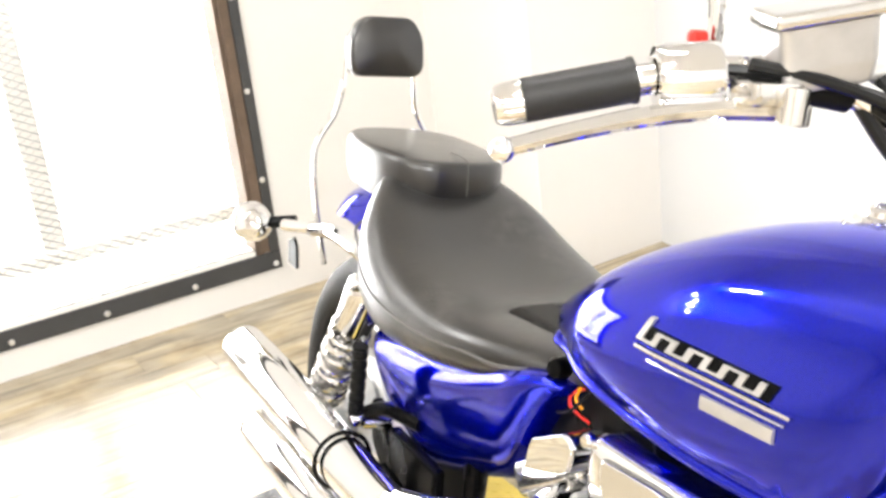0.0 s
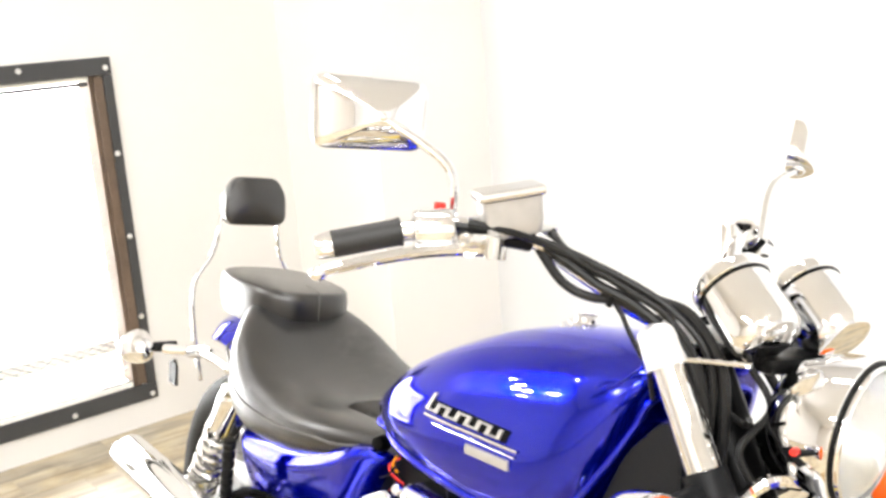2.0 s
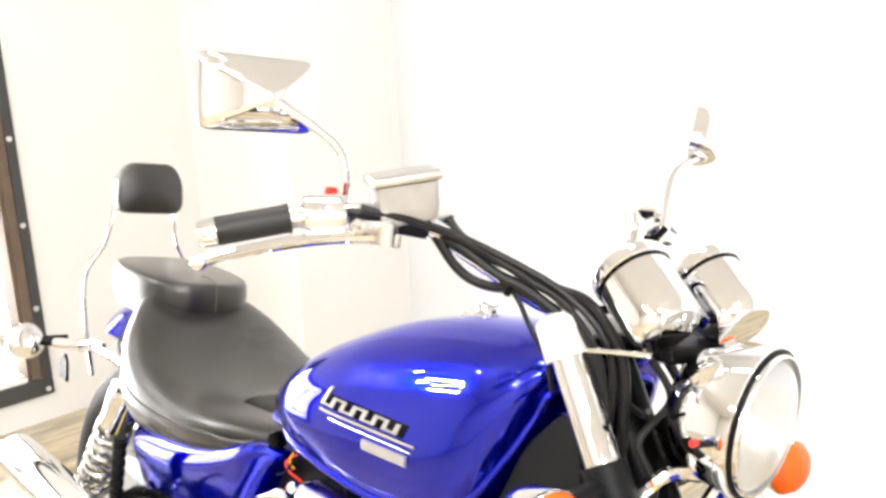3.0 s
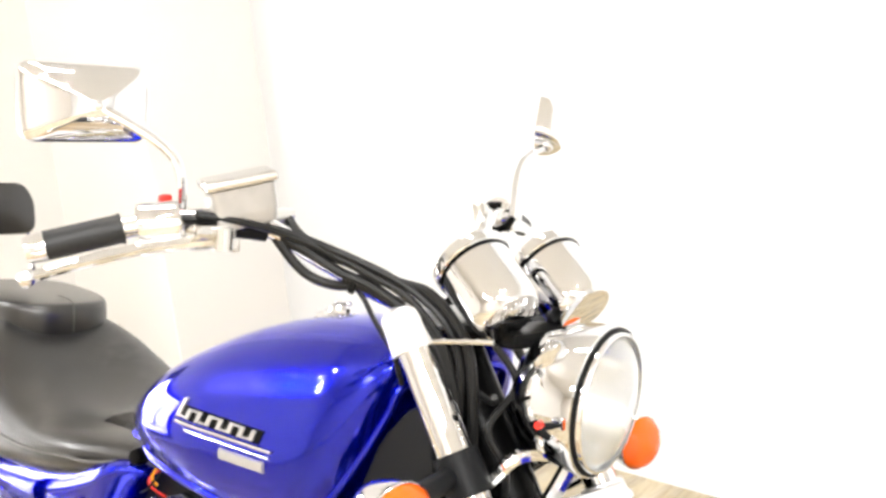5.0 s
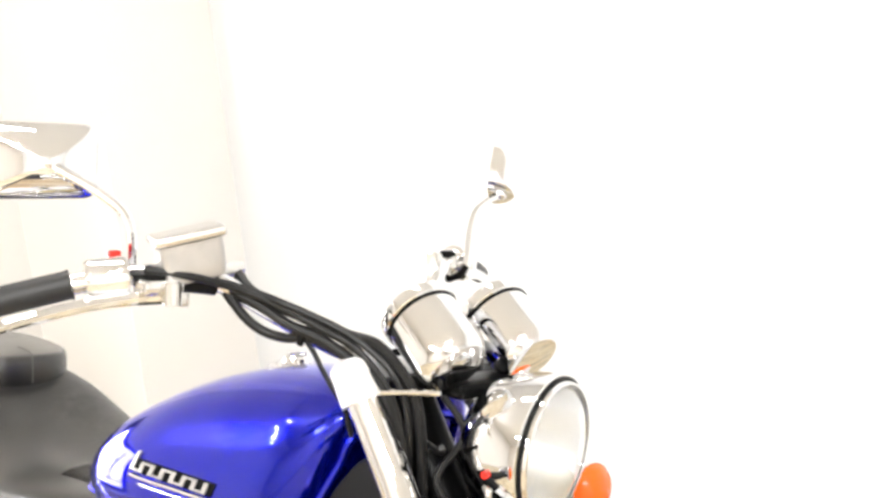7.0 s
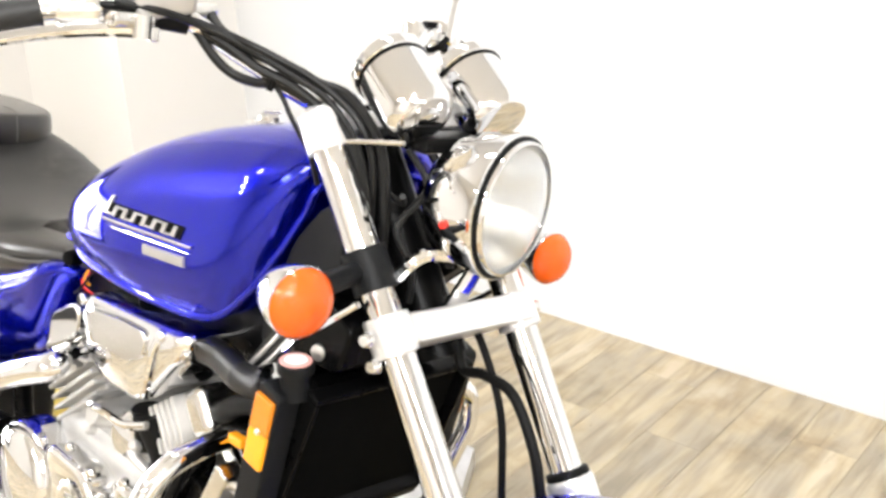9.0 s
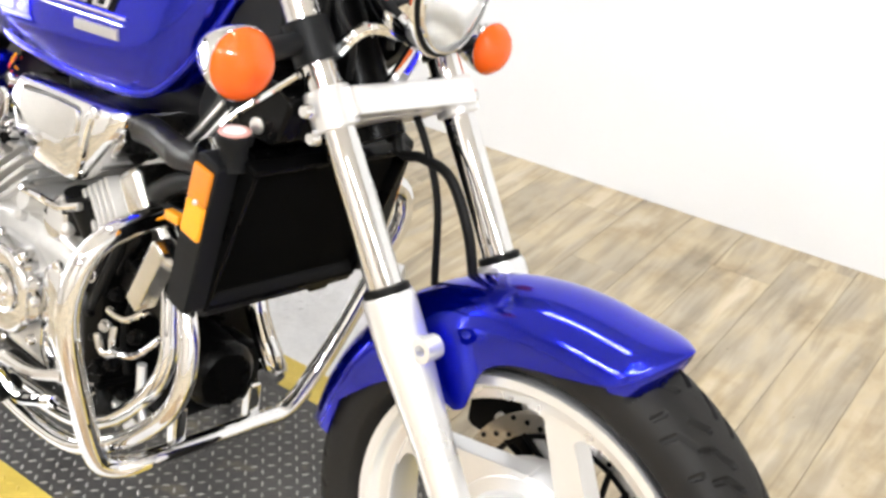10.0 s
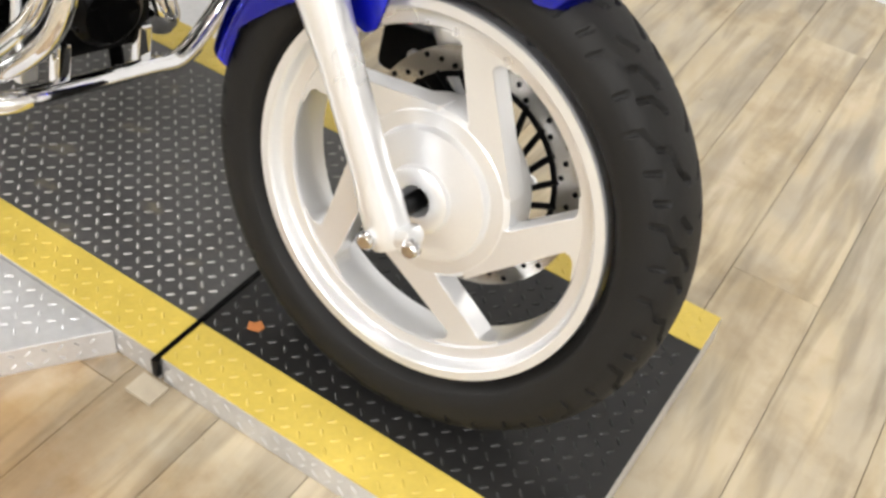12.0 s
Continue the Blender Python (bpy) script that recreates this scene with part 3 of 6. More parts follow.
YB = 0.078
FAR = PY1
for x0, x1, PY1 in ((PX0, SPLIT - 0.003, FAR), (SPLIT + 0.003, PX1, FAR - 0.060)):
    deck = part("deck_plate", box(((x0 + x1) / 2, (PY0 + PY1) / 2, H / 2), (x1 - x0, PY1 - PY0, H - 0.0004), 0.002), STEEL, lift, "bright tread plate edge")
    mid = part("deck_mat", box(((x0 + x1) / 2, (PY0 + PY1) / 2, H + 0.0003), (x1 - x0 - 0.002, PY1 - PY0 - 2 * YB - 0.002, 0.002)), WORN_SHEEN if x0 < -1 else MAT, lift, "worn tread plate, its sheen painted in as grey" if x0 < -1 else "black worn tread plate")
    lugs(mid, RUBBED_GLINT if x0 < -1 else LUG, x0 + 0.004, x1 - 0.004, PY0 + YB + 0.002, PY1 - YB - 0.002, H + 0.0012)
    for y0, y1 in ((PY0 + 0.001, PY0 + YB), (PY1 - YB, PY1 - 0.001)):
        band = part("edge_band", box(((x0 + x1) / 2, (y0 + y1) / 2, H + 0.0005), (x1 - x0 - 0.002, y1 - y0, 0.0024)), YELLOW, lift, "yellow painted edge band")
        lugs(band, YELLOW, x0 + 0.004, x1 - 0.004, y0 + 0.002, y1 - 0.002, H + 0.0016)
PY1 = FAR
part("split_strip", box((SPLIT, (PY0 + PY1) / 2, H + 0.001), (0.008, PY1 - PY0 + 0.004, 0.006), 0.001), BLACK, lift, "black rubber strip across the deck joint")
part("split_strip", box((SPLIT, PY0 - 0.006, H - 0.014), (0.010, 0.010, 0.034), 0.002), BLACK, lift, "folded end of the rubber strip")
part("shim", box((SPLIT - 0.004, PY0 - 0.024, 0.003), (0.046, 0.036, 0.006), 0.0015), SHIM, lift, "small pale wooden shim")
for x0, x1 in ((PX0, SPLIT - 0.006), (SPLIT + 0.006, PX1)):
    side = new("side_pattern", plate_lugs(x0, x1, 0.004, 0.048, 0.0, 0.0205))
    side.data.transform(Matrix.Translation((0, PY0, 0)) @ pose(0, 0, 0, 90))
    side.data.materials.append(STEEL)
    side.parent = lift
    tagged(side, kind="stuff")

chip = thing("paint_chip", "small orange paint chip lying on the black deck", "debris", Matrix.Translation((-0.194, -0.060, H + 0.0032)) @ pose(0, 0, 0, 0, 0, 25))
part("chip", prism([(-0.011, -0.008), (0.006, -0.010), (0.012, -0.001), (0.004, 0.010), (-0.005, 0.004), (-0.012, 0.007)], 0.0012, Matrix(), 0.0003), RUST, chip)

wing = thing("side_extension", "bright aluminium tread plate ramp beside the lift table", "ramp", LIFT)
wo = [(-1.40, PY0 - 0.002), (-1.40, -0.62), (-0.66, -0.62), (-0.345, PY0 - 0.002)]
part("plate", prism(wo[::-1], 0.046, Matrix(), 0.0015), STEEL, wing, "bright aluminium tread plate")


def wing_lugs():
    me = plate_lugs(-1.40, -0.35, -0.62, PY0 - 0.004, 0.0458, 0.0215)
    bm = bmesh.new()
    bm.from_mesh(me)
    bad = [v for v in bm.verts if v.co.x + 0.345 > (v.co.y - PY0) * 0.72 - 0.02]
    bmesh.ops.delete(bm, geom=bad, context="VERTS")
    bm.to_mesh(me)
    bm.free()
    return me


wl = new("tread_pattern", wing_lugs())
wl.data.materials.append(STEEL)
wl.parent = wing
tagged(wl, kind="stuff")
edge = new("edge_pattern", plate_lugs(0.0, 0.535, 0.002, 0.045, 0.0, 0.0208))
edge.data.transform(Matrix.Translation((-0.66, -0.62, 0)) @ pose(0, 0, 0, 0, 0, 54.3) @ pose(0, 0, 0, 90) @ Matrix.Diagonal((1, 1, 2.2, 1)))
edge.data.materials.append(STEEL)
edge.parent = wing
tagged(edge, kind="stuff")


far_wing = thing("side_extension", "bright aluminium tread plate ramp along the back of the lift table", "ramp", LIFT)
part("plate", prism([(-1.40, PY1 + 0.002), (-0.62, PY1 + 0.002), (-0.86, 0.87), (-1.40, 0.87)], 0.046, Matrix(), 0.0015), STEEL, far_wing, "bright aluminium tread plate")
fl = new("tread_pattern", plate_lugs(-1.38, -0.90, PY1 + 0.01, 0.86, 0.0458, 0.0215))
fl.data.materials.append(STEEL)
fl.parent = far_wing
tagged(fl, kind="stuff")

# ---- the motorcycle ----
BIKE = Matrix.Translation((0.0026, -0.0805, 0.0614)) @ pose(0, 0, 0, 0, 0, -6.5) @ pose(0, 0, 0, -11.3)
bike = thing("motorcycle", "blue and chrome cruiser motorcycle standing on the lift table", "motorcycle", BIKE)

WHEEL = Matrix.Translation((-0.003, 0.051, 0.312)) @ pose(0, 0, 0, 0, 0, 4.4)


# fuel tank: place along the bike, half width, bottom, top, where the rim lies across
TANK = [(-1.003, 0.057, 0.752, 0.779, 0.89), (-0.983, 0.113, 0.742, 0.803, 0.89), (-0.933, 0.146, 0.737, 0.840, 0.89), (-0.855, 0.1755, 0.735, 0.890, 0.89),
        (-0.747, 0.1845, 0.732, 0.936, 0.89), (-0.647, 0.174, 0.727, 0.962, 0.89), (-0.551, 0.162, 0.735, 0.977, 0.88), (-0.500, 0.151, 0.775, 0.981, 0.86),
        (-0.465, 0.134, 0.836, 0.979, 0.82), (-0.445, 0.118, 0.885, 0.975, 0.78), (-0.430, 0.096, 0.925, 0.968, 0.74), (-0.420, 0.070, 0.945, 0.960, 0.72)]
TANK_LOW, TANK_TOP = 0.38, 2.25
TANK_FINE = np.array(smooth_table(TANK, 8))


def fuel_tank():
    rings = []
    for x, w, zb, zt, q in TANK_FINE:
        zw = zb + TANK_LOW * (zt - zb)
        half = []
        for k in range(13):
            u = k / 12
            half.append((w * (1 - (1 - q) * u ** 2.3), zw - (zw - zb) * u))
        half = half[::-1]
        for k in range(1, 25):
            a = math.pi / 2 * k / 24
            half.append((w * math.cos(a) ** (2 / TANK_TOP), zw + (zt - zw) * math.sin(a) ** (2 / TANK_TOP)))
        rings.append([(x, -y, z) for y, z in half] + [(x, y, z) for y, z in half[-2::-1]])
    lip = [(x, -w * q, zb + 0.001) for x, w, zb, zt, q in TANK[1:-1]]
    lip += [(x, w * q, zb + 0.001) for x, w, zb, zt, q in TANK[-2:0:-1]]
    return merge(loft(rings), tube(lip, 0.0062, 10, 6, closed=True))


tank = part("fuel_tank", fuel_tank(), BLUE, bike, "glossy metallic blue teardrop fuel tank", 60)
capm = toward((-0.652, 0.004, 0.956), (0.03, -0.02, 1))
cap = part("fuel_cap", lathe([(0, 0.018), (0.014, 0.018), (0.018, 0.015), (0.019, 0.010), (0.027, 0.009), (0.029, 0.005), (0.036, 0.003), (0.038, 0.0), (0.038, -0.02), (0, -0.02)], capm, 36), CHROME, tank, "chrome filler cap")
part("cap_lug", box((0, 0, 0.020), (0.024, 0.008, 0.007), 0.002, capm), CHROME, tank, "chrome cap grip")


def on_tank(x, z):
    """How far out the near flank of the tank lies at a point."""
    w, zb, zt, q = (float(np.interp(x, TANK_FINE[:, 0], TANK_FINE[:, k])) for k in (1, 2, 3, 4))
    zw = zb + TANK_LOW * (zt - zb)
    if z < zw:
        return -w * (1 - (1 - q) * ((zw - z) / (zw - zb)) ** 2.3)
    return -w * max(0.0, 1 - ((z - zw) / (zt - zw)) ** TANK_TOP) ** (1 / TANK_TOP)


def emblem_strip(x0, z0, x1, z1, hgt, lift=0.003, n=14):
    """A raised strip on the tank's flank from one point to another."""
    rings = []
    for k in range(n + 1):
        t = k / n
        x, z = x0 + (x1 - x0) * t, z0 + (z1 - z0) * t
        up, dn = z + hgt / 2, z - hgt / 2
        rings.append([(x, on_tank(x, up) + 0.002, up), (x, on_tank(x, up) - lift, up - 0.001), (x, on_tank(x, z) - lift - 0.0006, z), (x, on_tank(x, dn) - lift, dn + 0.001), (x, on_tank(x, dn) + 0.002, dn)])
    return loft(rings)


part("emblem", emblem_strip(-0.750, 0.822, -0.566, 0.823, 0.0055), CHROME, tank, "chrome emblem line")
part("emblem", emblem_strip(-0.728, 0.814, -0.570, 0.8145, 0.0040), POLISHED, tank, "silver emblem line")
part("emblem", emblem_strip(-0.660, 0.800, -0.580, 0.801, 0.015), CLOUDY, tank, "small grey name bar")


def emblem_block(xa, xb, zl, zh, out):
    """A slanting raised block on the tank's flank."""
    rings = []
    for k in range(7):
        t = k / 6
        ring = []
        for z, q in ((zl, -0.002), (zl + 0.001, out), (zh - 0.001, out), (zh, -0.002)):
            x = xa + (xb - xa) * t + (z - zl) * 0.45
            ring.append((x, on_tank(x, z) - q, z))
        rings.append(ring)
    return loft(rings)


# a plain meander of slanting bars, joined above and below by turns, on a black ground
part("emblem", emblem_block(-0.753, -0.590, 0.8265, 0.8460, 0.0016), BLACK, tank, "black ground of the emblem")
for k in range(8):
    xa, zl = -0.750 + k * 0.0205, 0.8285
    part("emblem", emblem_block(xa, xa + 0.0072, zl, zl + (0.026 if k == 0 else 0.0155), 0.0034), CLOUDY, tank, "slanting silver emblem bar")
    zj = zl + 0.0115 if k % 2 else zl
    if k < 7:
        part("emblem", emblem_block(xa + 0.0070 + (zj - zl) * 0.45, xa + 0.0210 + (zj - zl) * 0.45, zj, zj + 0.0040, 0.0032), CLOUDY, tank, "silver emblem link")

# seats
def seat_body(rows, low, pu, pl, dish=0.0):
    rings = []
    for x, w, zb, zt, y0 in smooth_table(rows, 6):
        ring = body_section(x, w, zb, zt, low, pu, pl, 88, y0)
        rings.append([(a, b, c - dish * min(1.0, max(0.0, (-0.98 - x) / 0.22)) * max(0, 1 - ((b - y0) / (w * 0.85)) ** 2) ** 1.5 * max(0, (c - zb) / (zt - zb) * 2 - 1)) for a, b, c in ring])
    return loft(rings)


SEAT = [(-0.915, 0.050, 0.680, 0.716, -0.005), (-0.94, 0.092, 0.668, 0.718, -0.008), (-1.00, 0.128, 0.650, 0.719, -0.012), (-1.10, 0.164, 0.625, 0.719, -0.016), (-1.22, 0.182, 0.600, 0.722, -0.018), (-1.35, 0.188, 0.580, 0.752, -0.018),
        (-1.46, 0.166, 0.582, 0.802, -0.016), (-1.545, 0.118, 0.607, 0.832, -0.012), (-1.59, 0.075, 0.640, 0.828, -0.008)]
seat = part("rider_seat", seat_body(SEAT, 0.52, 3.4, 2.3, 0.014), LEATHER, bike, "black vinyl rider seat with dusty patches", 70)
seam = [(x, y - w * 0.996, zb + 0.60 * (zt - zb)) for x, w, zb, zt, y in SEAT[2:-1]] + [(x, y + w * 0.996, zb + 0.60 * (zt - zb)) for x, w, zb, zt, y in SEAT[-2:1:-1]]
part("piping", tube(seam, 0.0026, 6, 6, closed=True), SEAM, seat, "black stitched seam")


def pillion_pad():
    """A thick pad, oval in plan, with a crisp upper edge and a gently crowned top."""
    rings = []
    for scale, up in ((0.90, 0.0), (0.95, 0.03), (1.0, 0.30), (1.018, 0.60), (1.014, 0.78), (1.003, 0.88), (0.985, 0.94), (0.955, 0.975), (0.90, 0.99), (0.75, 1.01), (0.5, 1.025), (0.25, 1.03), (0.02, 1.03)):
        ring = []
        for j in range(72):
            a = 2 * math.pi * j / 72
            x, y = (h * scale * math.copysign(abs(q) ** (2 / 2.8), q) for h, q in ((0.163, math.cos(a)), (0.112, math.sin(a))))
            ring.append((-1.629 + x, y, 0.766 + 0.086 * up - 0.019 * x - 0.03 * y))
        rings.append(ring)
    return loft(rings)


pill = part("pillion_seat", pillion_pad(), LEATHER, bike, "thick black vinyl pillion pad", 50)
part("panel_seam", tube([(-1.463, 0.005, 0.795), (-1.4645, 0.005, 0.835), (-1.475, 0.005, 0.8525), (-1.53, 0.005, 0.8545)], 0.0012, 6, 6), SEAM, pill, "stitched joint across the pad front")

# sissy bar
sissy = part("sissy_bar", merge(tube([(-1.76, -0.125, 0.60), (-1.82, -0.125, 0.70), (-1.845, -0.122, 0.80), (-1.845, -0.085, 0.87), (-1.84, -0.072, 0.93), (-1.84, -0.068, 0.99)], 0.0050, 10),
                                tube([(-1.76, 0.125, 0.60), (-1.82, 0.125, 0.70), (-1.845, 0.122, 0.80), (-1.845, 0.085, 0.87), (-1.84, 0.072, 0.93), (-1.84, 0.068, 0.99)], 0.0050, 10)), CHROME, bike, "chrome sissy bar")
padm = toward((-1.825, 0.0, 0.998), (1, 0, 0.12), (0, 0, 1))
part("back_pad", prism(rounded([(-0.075, -0.055), (0.075, -0.055), (0.073, 0.02), (0.05, 0.056), (-0.05, 0.056), (-0.073, 0.02)], 0.03, 6), 0.028, padm @ Matrix.Translation((0, 0, -0.004)), 0.012, 0.012), LEATHER, sissy, "black padded backrest", 60)
part("pad_shell", prism(rounded([(-0.073, -0.053), (0.073, -0.053), (0.071, 0.02), (0.05, 0.054), (-0.05, 0.054), (-0.071, 0.02)], 0.03, 6), 0.012, padm @ Matrix.Translation((0, 0, -0.017)), 0.003), CHROME, sissy, "chrome backing plate")


# fenders
def fender(m, R, a0, a1, w, n=36, side=0.03, thick=0.004, taper=0.0):
    """A mudguard arc round the y axis of m, from angle a0 to a1, domed across."""
    outer, inner = [], []
    for k in range(n + 1):
        t = k / n
        a = radians(a0 + (a1 - a0) * t)
        ww = w * (1 - taper * max(0, abs(2 * t - 1) - 0.55) / 0.45 * 1.0)
        sec_o, sec_i = [], []
        for j in range(15):
            u = -1 + 2 * j / 14
            drop = side * abs(u) ** 3.2
            for sec, q in ((sec_o, 0), (sec_i, thick)):
                r = R - drop - q
                sec.append(m @ Vector((r * math.cos(a), ww * u * (1 - q * 4), r * math.sin(a))))
        outer.append(sec_o)
        inner.append(sec_i)
    rings = [o + i[::-1] for o, i in zip(outer, inner)]
    return loft(rings)


GUARD_EDGE = ((65, 66, 67.5, 70, 74, 78.5, 85, 92.5, 98, 102, 105.7, 108.7, 111.3, 114.5, 119, 124, 130, 140, 150, 158, 166, 172),
              (0.352, 0.345, 0.330, 0.309, 0.292, 0.280, 0.269, 0.262, 0.258, 0.253, 0.245, 0.231, 0.214, 0.197, 0.196, 0.215, 0.240, 0.255, 0.268, 0.283, 0.296, 0.306))


def front_guard(m, R=0.336, a0=67.5, a1=170, w=0.071, n=72, thick=0.004):
    """Front mudguard: domed across, lifted at its pointed nose, with a skirt that drops inside the fork leg."""
    rings = []
    for k in range(n + 1):
        deg = a0 + (a1 - a0) * (k / n) ** 1.35
        a = radians(deg)
        nose = math.sqrt(max(0.01, 1 - max(0.0, 1 - (deg - a0) / 7) ** 2))
        ww = w * (0.16 + 0.84 * nose) * float(np.interp(deg, (66, 84, 150, 171), (0.97, 1, 1, 0.92)))
        edge = float(np.interp(deg, *GUARD_EDGE))
        top = R + 0.016 * max(0.0, (82 - deg) / 16) ** 1.6
        half = [(ww * math.sin(radians(9 * j)), top - 0.050 * (1 - math.cos(radians(9 * j)))) for j in range(11)]
        knee = half[-1][1]
        half += [(ww, knee + (edge - knee) * q) for q in (0.25, 0.5, 0.75, 1.0)] if edge < knee else [(ww, knee - 0.001 * q) for q in (1, 2, 3, 4)]
        sec = [(-y, r) for y, r in half[:0:-1]] + half
        inner = [(y * (1 - thick / w), r - thick * (abs(y) < ww * 0.98)) for y, r in sec]
        rings.append([m @ Vector((r * math.cos(a), y, r * math.sin(a))) for y, r in sec + inner[::-1]])
    return loft(rings)


ff = part("front_fender", front_guard(WHEEL), BLUE, bike, "glossy blue front mudguard", 60)
RW = Matrix.Translation((-1.70, 0.0, 0.31))
rf = part("rear_fender", fender(RW, 0.442, 60, 106, 0.108, 28, 0.05, 0.004, 0.2), BLUE, bike, "glossy blue rear mudguard", 60)
for s in (-1, 1):
    part("fender_strut", tube([(-1.36, s * 0.125, 0.655), (-1.52, s * 0.13, 0.675), (-1.70, s * 0.13, 0.675), (-1.83, s * 0.128, 0.645)], [0.012, 0.016, 0.016, 0.010], 10), CHROME, rf, "chrome fender strut")


# wheels
def tyre(R, half, bead, n, tread):
    """A tyre round the y axis, with grooves sunk into its crown."""
    na = 108 if tread else 48
    cr = (R + bead) / 2 - 0.001
    hh = R - cr
    rings = []
    for i in range(n):
        th = 2 * math.pi * i / n
        ring = []
        for j in range(na):
            a = radians(float(np.interp(j, (0, 11, na - 12, na - 1), (-148, -88, 88, 148))))
            r = cr + hh * math.copysign(abs(math.cos(a)) ** 0.86, math.cos(a))
            y = half * math.copysign(abs(math.sin(a)) ** 0.80, math.sin(a)) * (0.80 if abs(a) > 2.2 else 1)
            d = tread(th, math.degrees(a)) if tread else 0
            ring.append(((r - d) * math.cos(th), y, (r - d) * math.sin(th)))
        rings.append(ring)
    rings.append(rings[0])
    bm = loft(rings, False, False)
    bmesh.ops.remove_doubles(bm, verts=bm.verts, dist=1e-5)
    return bm


# one tread block: lines of (metres round, degrees across) that zigzag from the shoulder to the crown
TREAD_A = [[(0.036, 78), (0.033, 56), (0.010, 43), (0.006, 28), (-0.020, 20), (-0.036, 7)], [(0.062, 44), (0.058, 26), (0.040, 14)], [(-0.010, 68), (-0.014, 48)]]
TREAD_B = [[(0.030, 72), (0.024, 50), (-0.002, 36), (-0.008, 22), (-0.032, 9)], [(0.054, 62), (0.050, 44)], [(-0.020, 70), (-0.023, 52)], [(0.028, 24), (0.010, 10)]]


def street_tread(th, a, count=20, R=0.309):
    """Depth of the groove at an angle round the tyre and across it."""
    s = abs(a)
    if s > 80:
        return 0.0
    pitch = 2 * math.pi * R / count
    u = th * R / pitch + (0.5 if a < 0 else 0.0)
    k = math.floor(u)
    best = 1.0
    for q in (-1, 0, 1):
        x, y = (u - k - q - 0.5) * pitch, s * 0.00092
        for line in (TREAD_B if (k + q) % 2 else TREAD_A):
            for (x0, a0), (x1, a1) in zip(line, line[1:]):
                y0, y1 = a0 * 0.00092, a1 * 0.00092
                dx, dy = x1 - x0, y1 - y0
                t = min(1, max(0, ((x - x0) * dx + (y - y0) * dy) / (dx * dx + dy * dy)))
                best = min(best, math.hypot(x - x0 - t * dx, y - y0 - t * dy))
    return 0.0060 * min(1.0, max(0.0, (0.0035 - best) / 0.0009))


def spoke_outline(r_hub, r_rim, k=10):
    """A spoke that leaves the hub almost along its edge, narrows outwards and flares into the rim with rounded corners."""
    def at(r, deg):
        return (r * math.cos(radians(deg)), r * math.sin(radians(deg)))
    a, b = Vector(at(r_hub, -62)), Vector(at(r_rim - 0.016, -6.6))
    pts = [tuple(a.lerp(b, t / k)) for t in range(k + 1)]
    pts += [at(r_rim - 0.009, -7.0), at(r_rim - 0.004, -8.6), at(r_rim - 0.001, -11.5), at(r_rim + 0.001, -15)]
    pts += [at(r_rim + 0.006, q) for q in (-14, -5, 5, 14)]
    pts += [at(r_rim + 0.001, 15), at(r_rim - 0.001, 11.5), at(r_rim - 0.004, 8.6), at(r_rim - 0.009, 7.0)]
    a, b = Vector(at(r_rim - 0.016, 6.6)), Vector(at(r_hub, -8))
    pts += [tuple(a.lerp(b, t / k)) for t in range(k + 1)]
    pts += [at(r_hub * 0.80, q) for q in (-14, -26, -38, -50, -58)]
    return pts


def cast_wheel(m, R, rim, half, bead_half, hub, spoke_turn, tread, n, name, hub_half):
    """Cast five-spoke wheel with its tyre; the axle lies along y of m."""
    w = part(name, lathe([(rim - 0.037, -0.016), (rim - 0.0365, -0.0235), (rim - 0.034, -0.0270), (rim - 0.028, -0.0280), (rim - 0.0225, -0.0290), (rim - 0.0200, -0.0305), (rim - 0.0175, -0.0360), (rim - 0.0150, -bead_half + 0.0025), (rim - 0.0125, -bead_half - 0.001), (rim - 0.0115, -bead_half - 0.0015), (rim - 0.001, -bead_half - 0.001), (rim, -bead_half + 0.004), (rim - 0.006, -bead_half + 0.008),
                          (rim - 0.006, bead_half - 0.008), (rim, bead_half - 0.004), (rim - 0.001, bead_half), (rim - 0.008, bead_half), (rim - 0.014, bead_half - 0.004), (rim - 0.030, 0.038), (rim - 0.036, 0.032), (rim - 0.038, 0), (rim - 0.037, -0.016)],
                         m @ pose(0, 0, 0, -90), 96), ALLOY, bike, "silver cast wheel rim")
    part("tyre", _moved(tyre(R, half, rim - 0.002, n, tread), m), RUBBER, w, "black tyre with hooked tread grooves", 50)
    for k in range(5):
        t = m @ pose(0, 0, 0, 0, -(spoke_turn + 72 * k)) @ Matrix.Translation((0, 0.006, 0)) @ pose(0, 0, 0, 90)
        part("spoke", prism(spoke_outline(hub * 1.10, rim - 0.036), 0.030, t, 0.006), ALLOY, w)
    part("hub", lathe([(0.020, -hub_half), (0.034, -hub_half), (0.040, -hub_half + 0.004), (0.042, -hub_half + 0.010), (0.060, -hub_half + 0.013), (hub * 0.80, -hub_half + 0.018), (hub * 0.84, -hub_half + 0.026), (hub, -hub_half + 0.027), (hub * 1.06, -0.020), (hub * 1.06, 0.03), (hub * 0.8, 0.05), (0.02, 0.055), (0.02, -hub_half)], m @ pose(0, 0, 0, -90), 64), ALLOY, w, "machined silver hub")
    part("axle", lathe([(0, -hub_half - 0.03), (0.011, -hub_half - 0.03), (0.011, 0.09), (0, 0.09)], m @ pose(0, 0, 0, -90), 20), BLACK, w, "dark axle")
    return w


def _moved(bm, m):
    bm.transform(m)
    return bm


fw = cast_wheel(WHEEL, 0.309, 0.231, 0.057, 0.045, 0.100, 12.5, street_tread, 1400, "front_wheel", 0.052)
